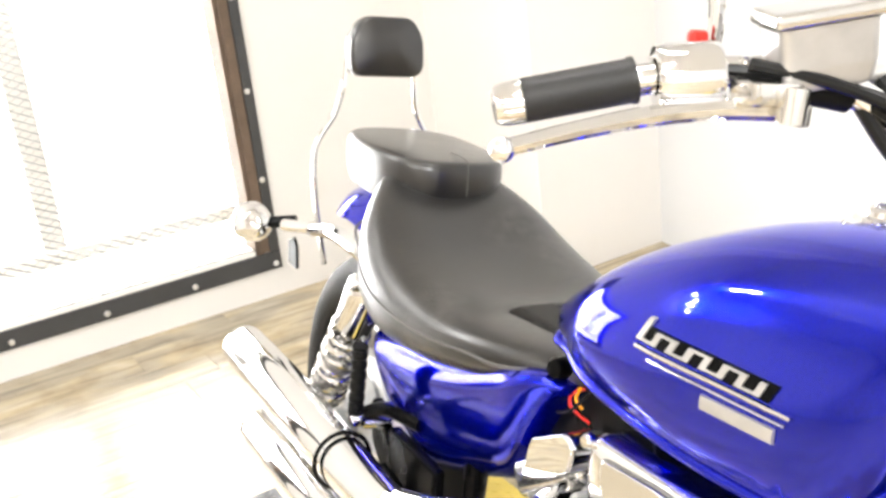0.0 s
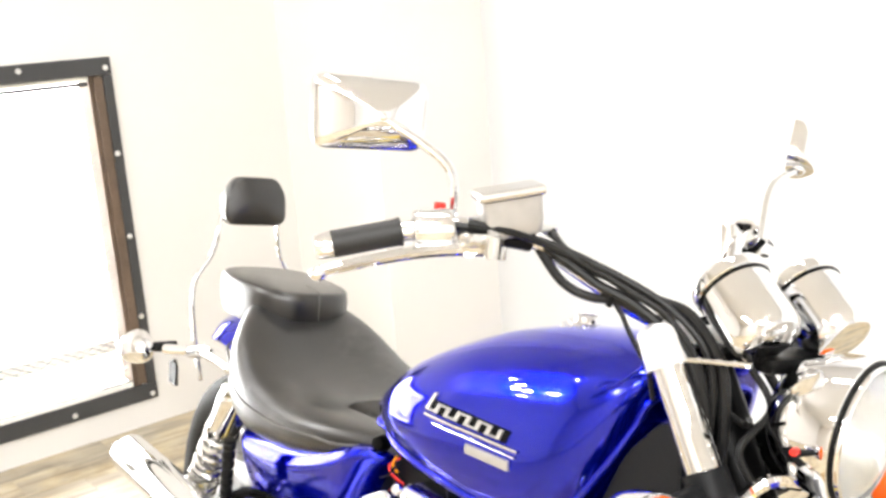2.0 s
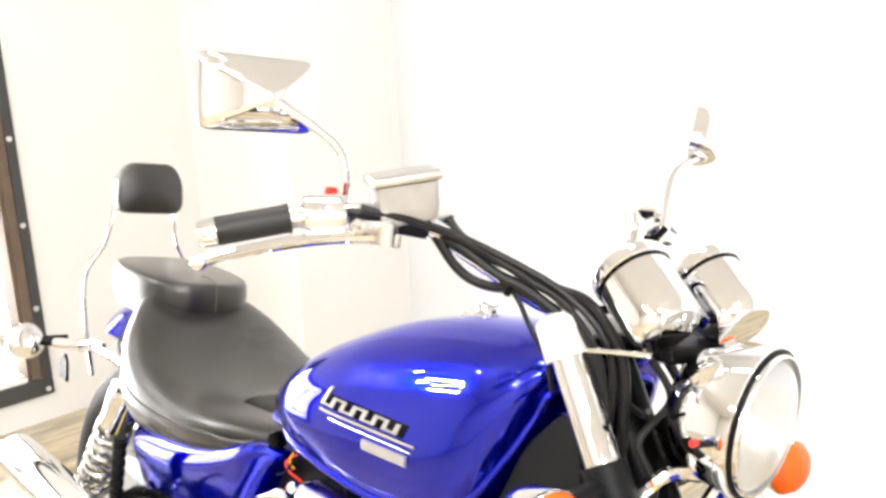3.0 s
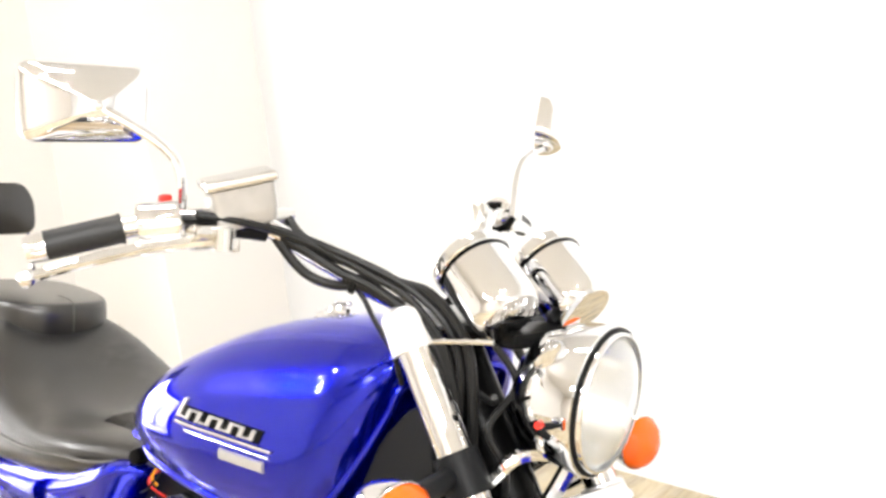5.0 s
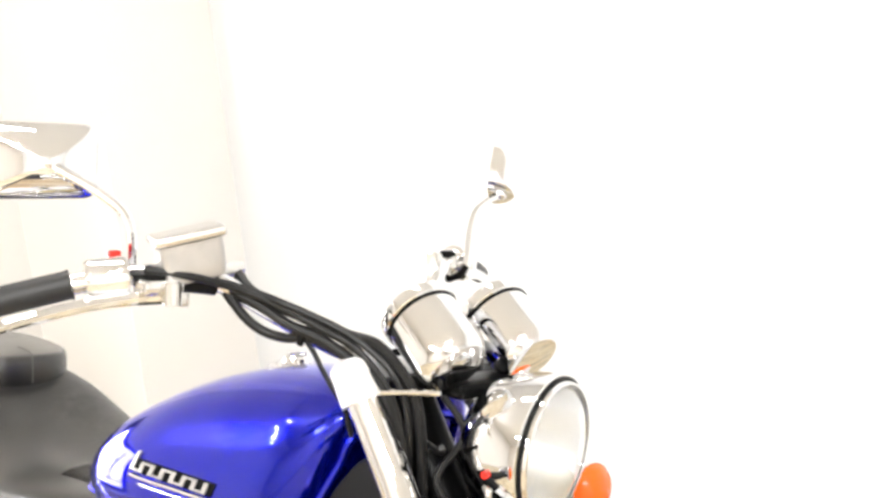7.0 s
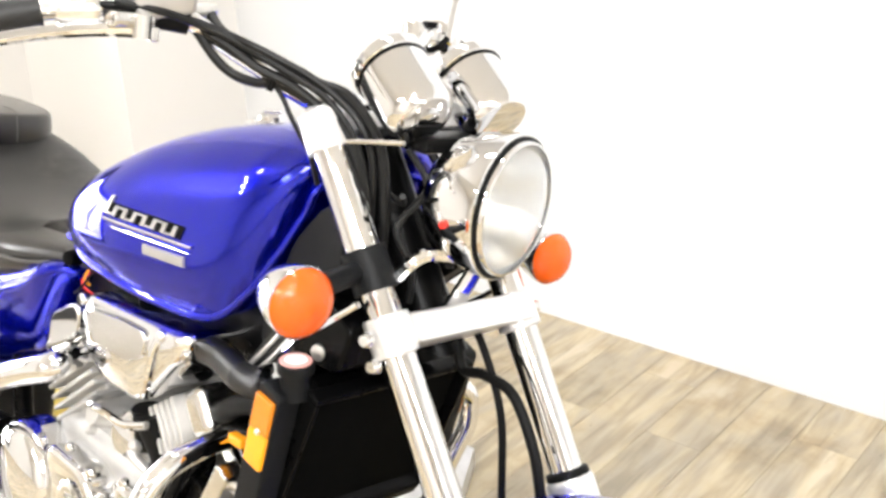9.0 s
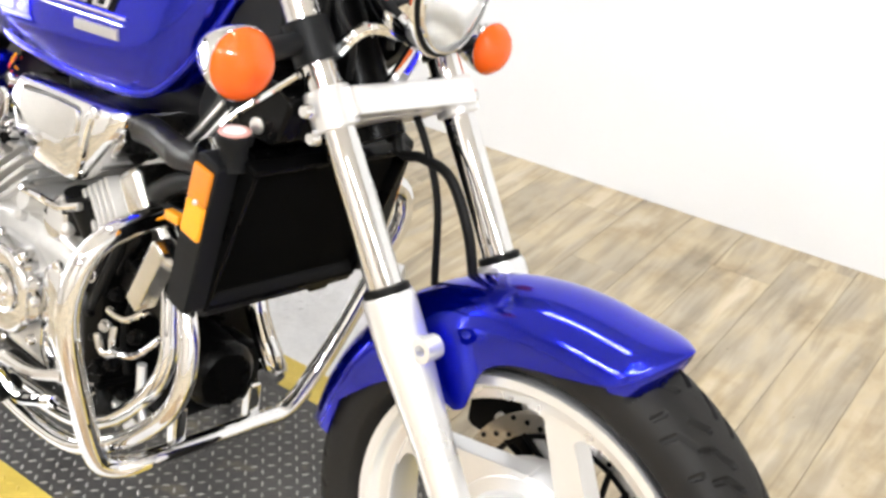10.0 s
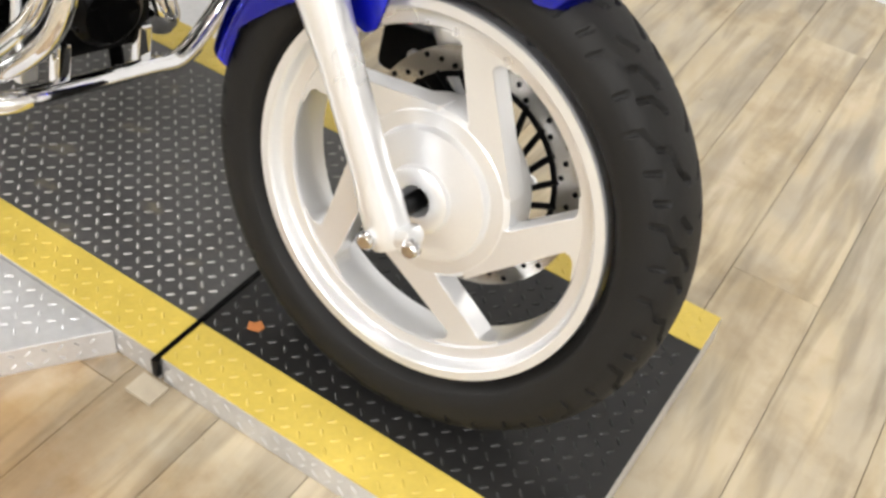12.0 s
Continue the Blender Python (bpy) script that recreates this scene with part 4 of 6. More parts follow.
rw = cast_wheel(RW, 0.312, 0.206, 0.074, 0.058, 0.095, 10, None, 120, "rear_wheel", 0.060)


# front brake disc on the far side
def disc():
    me = []
    n = 120
    rows = []
    for r, y in ((0.152, 0.062), (0.152, 0.067), (0.121, 0.067), (0.121, 0.062), (0.152, 0.062)):
        rows.append([WHEEL @ Vector((r * math.cos(a), y, r * math.sin(a))) for a in (2 * math.pi * j / n for j in range(n))])
    return loft(rows, False)


brk = part("brake_disc", disc(), DISC, bike, "drilled steel brake disc")
# solid black discs, their colour stands in for the dark inside drilled holes
for k in range(48):
    a = 2 * math.pi * k / 48
    r = (0.127, 0.136, 0.145)[k % 3]
    if k == 0:
        hole = part("vent_hole_shade", lathe([(0, 0.0), (0.0036, 0.0), (0.0036, 0.0064), (0, 0.0064)], WHEEL @ Matrix.Translation((r, 0.0613, 0)) @ pose(0, 0, 0, -90), 10), BLACK, brk, "small black disc painted as the dark of a drilled hole")
        hole_mesh = hole.data
    else:
        h2 = new("vent_hole_shade", hole_mesh)
        h2.parent = brk
        h2.matrix_basis = WHEEL @ Matrix.Rotation(-a, 4, "Y") @ Matrix.Translation((r - 0.127, 0, 0)) @ WHEEL.inverted()
for k in range(24):
    a = 2 * math.pi * k / 24
    p0 = WHEEL @ Vector((0.066 * math.cos(a), 0.064, 0.066 * math.sin(a)))
    p1 = WHEEL @ Vector((0.123 * math.cos(a + 0.35), 0.064, 0.123 * math.sin(a + 0.35)))
    part("disc_arm", tube([p0, WHEEL @ Vector((0.098 * math.cos(a + 0.26), 0.064, 0.098 * math.sin(a + 0.26))), p1], 0.0042, 8, 4), BLACK, brk, "black disc carrier arm")
part("carrier_ring", lathe([(0.115, 0.061), (0.122, 0.061), (0.122, 0.068), (0.115, 0.068), (0.115, 0.061)], WHEEL @ pose(0, 0, 0, -90), 60), BLACK, brk, "black ring inside the disc")
part("disc_carrier", lathe([(0.058, 0.058), (0.070, 0.058), (0.070, 0.068), (0.058, 0.068), (0.058, 0.058)], WHEEL @ pose(0, 0, 0, -90), 48), BLACK, brk, "black disc carrier")
cal = part("brake_caliper", prism(rounded([(-0.05, -0.03), (0.055, -0.035), (0.06, 0.02), (0.02, 0.04), (-0.05, 0.03)], 0.012), 0.05, WHEEL @ Matrix.Translation((-0.115, 0.125, 0.095)) @ pose(0, 0, 0, 90, 0, 0), 0.008), BLACK, bike, "black brake caliper")
part("caliper_bolt", bolt_head(WHEEL @ Vector((-0.11, 0.072, 0.10)), (0, -1, 0), 0.009, 0.006), ZINC, cal)
part("brake_hose_guard", box((-0.10, 0.06, 0.50), (0.012, 0.01, 0.05), 0.002), RED, cal, "red caliper plug")

# ---- front fork ----
AX = {-1: (0.0, -0.045, 0.300), 1: (0.0, 0.150, 0.300)}
TOP = {-1: (-0.395, -0.108, 0.985), 1: (-0.395, 0.100, 0.985)}


def on_fork(s, t):
    return Vector(AX[s]).lerp(Vector(TOP[s]), t)


for s in (-1, 1):
    d = Vector(TOP[s]) - Vector(AX[s])
    ln = d.length
    mt = toward(AX[s], d)
    leg = part("fork_leg", lathe([(0, 0.30), (0.0205, 0.30), (0.0205, ln + 0.01), (0, ln + 0.01)], mt, 28), CHROME, bike, "chrome fork tube")
    low = part("fork_slider", lathe([(0.010, -0.030), (0.022, -0.026), (0.026, -0.012), (0.026, 0.03), (0.0225, 0.06), (0.0235, 0.17), (0.0265, 0.235), (0.030, 0.290), (0.0305, 0.346), (0.028, 0.353), (0.020, 0.353)], mt, 28, 1.0), ALLOY, leg, "silver cast fork slider")
    part("dust_seal", lathe([(0.0206, 0.353), (0.027, 0.353), (0.0265, 0.361), (0.0206, 0.363)], mt, 28), HOSE, leg, "black rubber dust seal")
    lugp = on_fork(s, 0.396)
    part("mount_lug", merge(box((0.036, 0.0, 0.0), (0.036, 0.020, 0.032), 0.006, Matrix.Translation(lugp + Vector((-0.012, 0.0, -0.012)))), lathe([(0.0065, -0.012), (0.0145, -0.012), (0.0145, 0.012), (0.0065, 0.012), (0.0065, -0.012)], toward(lugp + Vector((0.046, s * 0.0, -0.006)), (0, 1, 0)), 20)), ALLOY, leg, "cast lug on the slider")
    part("axle_clamp", box((0.020, 0.0, -0.014), (0.044, 0.032, 0.026), 0.010, Matrix.Translation(AX[s]) @ pose(0, 0, 0, 0, -28, 0)), ALLOY, leg, "silver axle clamp")
    for q, up in ((-0.002, -0.012), (0.050, 0.004)):
        part("pinch_bolt", bolt_head(Vector(AX[s]) + Vector((q, s * (0.026 if q < 0 else 0.018), up)), (0.2, s, -0.1), 0.0115, 0.010), CHROME, leg, "chrome pinch bolt")
    part("top_clamp_boss", lathe([(0, 0.022), (0.016, 0.022), (0.019, 0.020), (0.0235, 0.016), (0.026, 0.012), (0.0262, -0.028), (0, -0.028)], toward(on_fork(s, 1.018), d), 28), ALLOY, leg, "silver clamp boss")
    part("lower_clamp_boss", lathe([(0.021, 0.022), (0.0255, 0.022), (0.0265, 0.019), (0.0265, -0.022), (0.021, -0.024)], toward(on_fork(s, 0.712), d), 28), ALLOY, leg, "silver clamp boss")
    part("signal_collar", lathe([(0.021, 0.024), (0.0255, 0.024), (0.0255, -0.024), (0.021, -0.024)], toward(on_fork(s, 0.806), d), 28), PLASTIC, leg, "black signal clamp")
fd = (Vector(TOP[-1]) - Vector(AX[-1])).normalized()
lowm = Matrix((fd.cross(Vector((0, 1, 0))) * -1, Vector((0, 1, 0)), fd)).transposed().to_4x4()
mid = (on_fork(-1, 0.712) + on_fork(1, 0.712)) / 2
lowm.translation = mid
lt = part("lower_triple_clamp", box((0.024, 0.0, 0.0), (0.030, 0.200, 0.034), 0.005, lowm), ALLOY, bike, "silver lower fork bridge")
part("bridge_body", box((-0.018, 0.0, 0.0), (0.05, 0.15, 0.036), 0.006, lowm), FINS, lt, "silver bridge body")
for s in (-1, 1):
    part("pinch_bolt", bolt_head(lowm @ Vector((0.0, s * 0.134, 0.0)), (0.1, s, 0), 0.009, 0.010), CHROME, lt, "chrome pinch bolt")
    part("pinch_bolt", bolt_head(lowm @ Vector((-0.012, s * 0.126, -0.028)), (0.1, s, 0), 0.009, 0.010), CHROME, lt, "chrome pinch bolt")
topm = lowm.copy()
topm.translation = (on_fork(-1, 1.018) + on_fork(1, 1.018)) / 2
part("upper_triple_clamp", box((-0.012, 0.0, 0.004), (0.045, 0.17, 0.026), 0.006, topm), ALLOY, bike, "silver upper fork bridge")
stem = (mid + topm.translation) / 2 - Vector((0.045, 0, 0.02))
part("steering_stem", lathe([(0, -0.16), (0.036, -0.16), (0.036, 0.15), (0, 0.15)], toward(stem, fd), 28), BLACK, bike, "black frame steering head")
part("headlamp_bracket", merge(tube([on_fork(-1, 0.80) + Vector((0.02, 0.02, 0)), (-0.275, -0.06, 0.875), (-0.265, -0.02, 0.872)], 0.008, 8), tube([on_fork(1, 0.80) + Vector((0.02, -0.02, 0)), (-0.275, 0.06, 0.875), (-0.265, 0.02, 0.872)], 0.008, 8),
                               tube([(-0.285, 0.0, 0.80), (-0.265, 0.012, 0.85), (-0.255, 0.014, 0.875)], 0.010, 8)), CHROME, bike, "chrome headlamp bracket")

# headlamp
hm = toward((-0.234, 0.016, 0.935), (1.0, 0.21, -0.06)) @ Matrix.Diagonal((1.025, 1.025, 1.12, 1))
lamp = part("headlamp", lathe([(0.0, -0.078), (0.022, -0.077), (0.045, -0.070), (0.062, -0.056), (0.072, -0.038), (0.077, -0.022), (0.0795, -0.008), (0.0810, 0.002), (0.0805, 0.007), (0.0785, 0.008), (0.0765, 0.004), (0.074, -0.02), (0.062, -0.046), (0.03, -0.064), (0, -0.068)], hm, 56), CHROME, bike, "chrome headlamp shell")
part("lamp_gasket", lathe([(0.0745, 0.004), (0.0788, 0.004), (0.0785, 0.0105), (0.0765, 0.012), (0.0745, 0.0115), (0.0745, 0.004)], hm, 56), HOSE, lamp, "black rubber ring")
part("lamp_rim", lathe([(0.0695, 0.004), (0.0748, 0.004), (0.0752, 0.012), (0.0738, 0.0155), (0.0710, 0.016), (0.0695, 0.012), (0.0695, 0.004)], hm, 56), CHROME, lamp, "chrome headlamp rim")
part("reflector", lathe([(0.069, 0.006), (0.060, -0.020), (0.045, -0.042), (0.025, -0.055), (0.010, -0.058), (0.0, -0.058)], hm, 48), BOWL, lamp, "bright reflector bowl")
part("bulb_shield", lathe([(0, -0.012), (0.008, -0.013), (0.011, -0.018), (0.011, -0.045), (0, -0.045)], hm, 20), ALLOY, lamp, "small bulb shield")


def lens_glass():
    return lathe([(0.0, 0.026), (0.02, 0.0255), (0.04, 0.0235), (0.058, 0.0185), (0.0705, 0.011), (0.0705, 0.006), (0.058, 0.013), (0.04, 0.018), (0.02, 0.020), (0.0, 0.0205)], hm, 48)


for k in range(11):
    u = -0.055 + k * 0.011
    half = math.sqrt(max(0.0, 0.062 ** 2 - u * u))
    part("lens_flute", tube([hm @ Vector((u, -half, 0.009)), hm @ Vector((u, 0.0, 0.0155 - 2.2 * u * u)), hm @ Vector((u, half, 0.009))], 0.0006, 6, 6), GLASS, lamp)
lens = part("lens", lens_glass(), LENS, lamp, "clear domed headlamp glass", 60)
lens.visible_shadow = False
part("aim_screw", lathe([(0, 0.0), (0.0042, 0.0), (0.0042, 0.005), (0, 0.005)], toward((-0.246, -0.063, 0.918), (0.3, -1, 0)), 10), RED, lamp, "red adjuster screw")


# turn signals
def turn_signal(p, d, stalk, name="turn_signal", lens_mat=None, size=1.0):
    m = toward(p, d) @ Matrix.Scale(size, 4)
    t = part(name, lathe([(0, -0.052), (0.010, -0.050), (0.020, -0.042), (0.028, -0.026), (0.0335, -0.006), (0.0345, 0.004), (0.0335, 0.006), (0.03, -0.006), (0, -0.03)], m, 36), CHROME, bike, "chrome bullet turn signal")
    part("lens", lathe([(0, 0.024), (0.010, 0.0232), (0.020, 0.020), (0.028, 0.0145), (0.0325, 0.007), (0.0330, 0.002), (0, 0.002)], m, 36), lens_mat or ORANGE, t, "orange domed lens")
    part("stalk", tube([Vector(p) + Vector(d) * -0.012, stalk], 0.0125, 14, 2, False), PLASTIC, t, "black stalk")
    return t


turn_signal((-0.281, -0.221, 0.844), (1, -0.10, -0.02), on_fork(-1, 0.806) + Vector((0.0, -0.02, 0)), size=1.1)
turn_signal((-0.300, 0.192, 0.842), (1, -0.10, -0.02), on_fork(1, 0.806) + Vector((0.0, 0.02, 0)))

# ---- handlebar and controls ----
RB = [(-0.620, -0.428, 1.070), (-0.600, -0.375, 1.085), (-0.560, -0.285, 1.103), (-0.530, -0.215, 1.098), (-0.500, -0.150, 1.060), (-0.470, -0.085, 1.020), (-0.455, -0.045, 1.008), (-0.450, 0.0, 1.006)]
LB = [(-0.450, 0.0, 1.006), (-0.460, 0.045, 1.008), (-0.490, 0.085, 1.020), (-0.540, 0.150, 1.060), (-0.590, 0.215, 1.098), (-0.640, 0.285, 1.100), (-0.690, 0.375, 1.080), (-0.735, 0.455, 1.056)]
bar = part("handlebar", tube(RB + LB[1:], 0.0112, 14, 6), CHROME, bike, "chrome swept-back handlebar")
for y in (-0.045, 0.045):
    part("riser", lathe([(0, -0.045), (0.017, -0.045), (0.016, -0.01), (0.019, 0.0), (0.019, 0.016), (0, 0.018)], toward((-0.455, y, 1.004), (-0.2, 0, 1)), 20), CHROME, bar, "chrome riser")


def grip(a, b):
    a, b = Vector(a), Vector(b)
    m = toward(a, b - a)
    ln = (b - a).length
    g = part("grip", lathe([(0.012, 0.012), (0.0155, 0.012), (0.0155, ln - 0.004), (0.0165, ln - 0.002), (0.0165, ln), (0.012, ln)], m, 24), GRIPMAT, bar, "black rubber grip")
    part("grip_end", lathe([(0, -0.008), (0.012, -0.008), (0.0140, -0.005), (0.0150, 0.0), (0.0155, 0.011), (0, 0.011)], m, 24), CHROME, g, "chrome grip end")


grip(RB[0], (-0.588, -0.347, 1.092))
grip(LB[-1], (-0.678, 0.350, 1.086))


def control_pod(c, s):
    """Switch housing with lever perch and blade."""
    c = Vector(c)
    along = Vector((0.42, 0.88 * -s, 0.12)) if s < 0 else Vector((0.45, -0.88, 0.08))
    m = toward(c, (0.40, -s * 0.88, 0.13))
    pod = part("switch_housing", merge(lathe([(0.013, -0.022), (0.021, -0.022), (0.023, -0.016), (0.023, 0.016), (0.021, 0.022), (0.013, 0.022)], m, 24), box((0.018, 0.0, 0.0), (0.022, 0.030, 0.038), 0.006, m)), CHROME, bar, "chrome switch housing")
    part("lever_perch", merge(box(c + Vector((0.038, -s * 0.040, -0.006)), (0.030, 0.050, 0.018), 0.006), lathe([(0, -0.014), (0.010, -0.014), (0.010, 0.010), (0, 0.010)], toward(c + Vector((0.056, -s * 0.045, -0.010)), (0, 0, 1)), 16),
                              box(c + Vector((0.046, -s * 0.064, -0.020)), (0.010, 0.010, 0.016), 0.002)), POLISHED, pod, "polished lever perch")
    return pod


pod = control_pod((-0.572, -0.315, 1.098), -1)
part("stop_button", box((-0.582, -0.302, 1.123), (0.010, 0.014, 0.010), 0.003), RED, pod, "red stop switch")
part("brake_lever", tube([(-0.532, -0.262, 1.082), (-0.548, -0.300, 1.079), (-0.562, -0.345, 1.072), (-0.572, -0.400, 1.060), (-0.580, -0.445, 1.048)], [0.010, 0.0085, 0.0075, 0.0065, 0.006], 10), CHROME, pod, "chrome brake lever")
part("lever_ball", ball((-0.581, -0.450, 1.046), 0.0088), CHROME, pod)
rsm = Matrix.Translation((-0.532, -0.240, 1.128)) @ pose(0, 0, 0, 4, -13, 70)


def reservoir_body():
    """A tub that widens towards its lid."""
    return loft([[rsm @ Vector((p[0] * q, p[1] * q, z)) for p in rounded([(-0.037, -0.022), (0.037, -0.022), (0.037, 0.022), (-0.037, 0.022)], 0.008)] for q, z in ((0.74, -0.030), (0.84, -0.027), (0.90, -0.016), (0.92, -0.013), (0.94, 0.012), (0.97, 0.014))])


res = part("fluid_reservoir", reservoir_body(), CLOUDY, bar, "brushed brake fluid reservoir")
part("reservoir_lid", box((0, 0, 0.020), (0.078, 0.048, 0.011), 0.0035, rsm), POLISHED, res, "satin silver lid")
part("hose_union", merge(tube([(-0.535, -0.205, 1.104), (-0.532, -0.180, 1.108)], 0.0085, 12, 2, False), tube([(-0.534, -0.196, 1.105), (-0.530, -0.172, 1.110)], 0.0062, 6, 2, False)), ZINC, res, "zinc banjo bolt")
part("bar_sleeve", tube([(-0.552, -0.262, 1.094), (-0.538, -0.235, 1.096), (-0.527, -0.209, 1.093)], 0.0135, 14, 4), HOSE, bar, "black rubber sleeve on the bar")
pl = control_pod((-0.662, 0.318, 1.092), 1)
part("clutch_body", merge(lathe([(0.012, -0.03), (0.015, -0.028), (0.0155, 0.0), (0.0165, 0.002), (0.0165, 0.028), (0.014, 0.033), (0, 0.034)], toward((-0.585, 0.188, 1.078), (-0.35, 0.25, 1)), 24), box((-0.600, 0.225, 1.098), (0.030, 0.026, 0.022), 0.005)), POLISHED, pl, "polished clutch perch")
part("clutch_switch", merge(box((-0.590, 0.222, 1.110), (0.014, 0.022, 0.010), 0.003), tube([(-0.575, 0.21, 1.075), (-0.560, 0.215, 1.082), (-0.555, 0.225, 1.095)], 0.005, 8, 4)), BLACK, pl, "black switch and lead")
part("clutch_lever", tube([(-0.600, 0.262, 1.080), (-0.630, 0.330, 1.072), (-0.675, 0.400, 1.058), (-0.695, 0.445, 1.045)], [0.010, 0.008, 0.007, 0.006], 10), CHROME, pl, "chrome clutch lever")


# mirrors
def mirror(base, knee, joint, centre, face, w, h, tilt):
    st = part("mirror", tube([base, knee, joint], 0.0058, 10, 8), CHROME, bar, "chrome mirror stem")
    m = toward(centre, face) @ pose(0, 0, 0, 0, 0, tilt)
    ol = rounded([(-w / 2, -h / 2 * 0.9), (w / 2 * 0.92, -h / 2), (w / 2, h / 2), (-w / 2, h / 2)], 0.018, 6)
    hub = m.inverted() @ Vector(joint)
    steps = [(1.0, 0.003), (1.005, -0.003), (1.0, -0.008), (0.975, -0.013), (0.93, -0.017), (0.85, -0.0215), (0.72, -0.0265), (0.52, -0.0325), (0.30, -0.037), (0.12, -0.0395)]
    bm = loft([[m @ Vector((p[0] * s + hub.x * (1 - s), p[1] * s + hub.y * (1 - s), z)) for p in ol] for s, z in steps])
    bmesh.ops.recalc_face_normals(bm, faces=bm.faces[:])
    part("mirror_shell", bm, CHROME, st, "chrome rectangular mirror back", 60)
    part("mirror_glass", prism([(p[0] * 0.95, p[1] * 0.92) for p in ol], 0.003, m @ pose(0, 0, -0.003), 0.0005), MIRROR, st, "mirror glass")
    part("ball_joint", merge(ball(joint, 0.011), tube([joint, Vector(centre) + Vector(face).normalized() * -0.012], 0.007, 10, 2, False)), CHROME, st, "chrome ball joint")


mirror((-0.600, -0.272, 1.105), (-0.605, -0.281, 1.168), (-0.668, -0.338, 1.218), (-0.700, -0.340, 1.219), (-1, 0.30, 0.03), 0.142, 0.088, 0)
mirror((-0.590, 0.262, 1.085), (-0.628, 0.318, 1.166), (-0.626, 0.372, 1.197), (-0.655, 0.386, 1.225), (-1, -0.75, 0.10), 0.100, 0.072, 24)


# gauges
def gauge(p):
    d = Vector((-0.80, 0.05, 0.60))
    m = toward(p, d)
    g = part("gauge", lathe([(0, -0.050), (0.027, -0.050), (0.034, -0.048), (0.0385, -0.042), (0.0405, -0.034), (0.0412, -0.020), (0.0415, 0.0), (0.0420, 0.028), (0.0445, 0.030), (0.0450, 0.040), (0.0425, 0.044), (0.039, 0.042), (0.039, 0.036), (0, 0.036)], m, 40), CHROME, bike, "chrome gauge housing")
    part("gauge_ring", lathe([(0.0416, 0.024), (0.0432, 0.0245), (0.0432, 0.0275), (0.0416, 0.028)], m, 40), BLACK, g, "dark ring")
    part("dial", lathe([(0, 0.0385), (0.038, 0.0385), (0.038, 0.037), (0, 0.037)], m, 32), BLACK, g, "black dial")
    return g


gauge((-0.335, -0.056, 1.048))
gauge((-0.330, 0.060, 1.046))
part("gauge_bracket", merge(tube([(-0.40, -0.05, 0.985), (-0.35, -0.05, 0.995), (-0.31, -0.045, 0.995)], 0.010, 8), tube([(-0.40, 0.06, 0.985), (-0.35, 0.06, 0.995), (-0.31, 0.055, 0.995)], 0.010, 8),
                            box((-0.318, -0.008, 0.992), (0.048, 0.092, 0.020), 0.008)), BLACK, bike, "black gauge bracket")
part("cable_guide", tube([(-0.385, -0.108, 0.983), (-0.345, -0.098, 0.990), (-0.296, -0.085, 0.996)], 0.0032, 8, 4), CHROME, bike, "thin chrome cable guide")

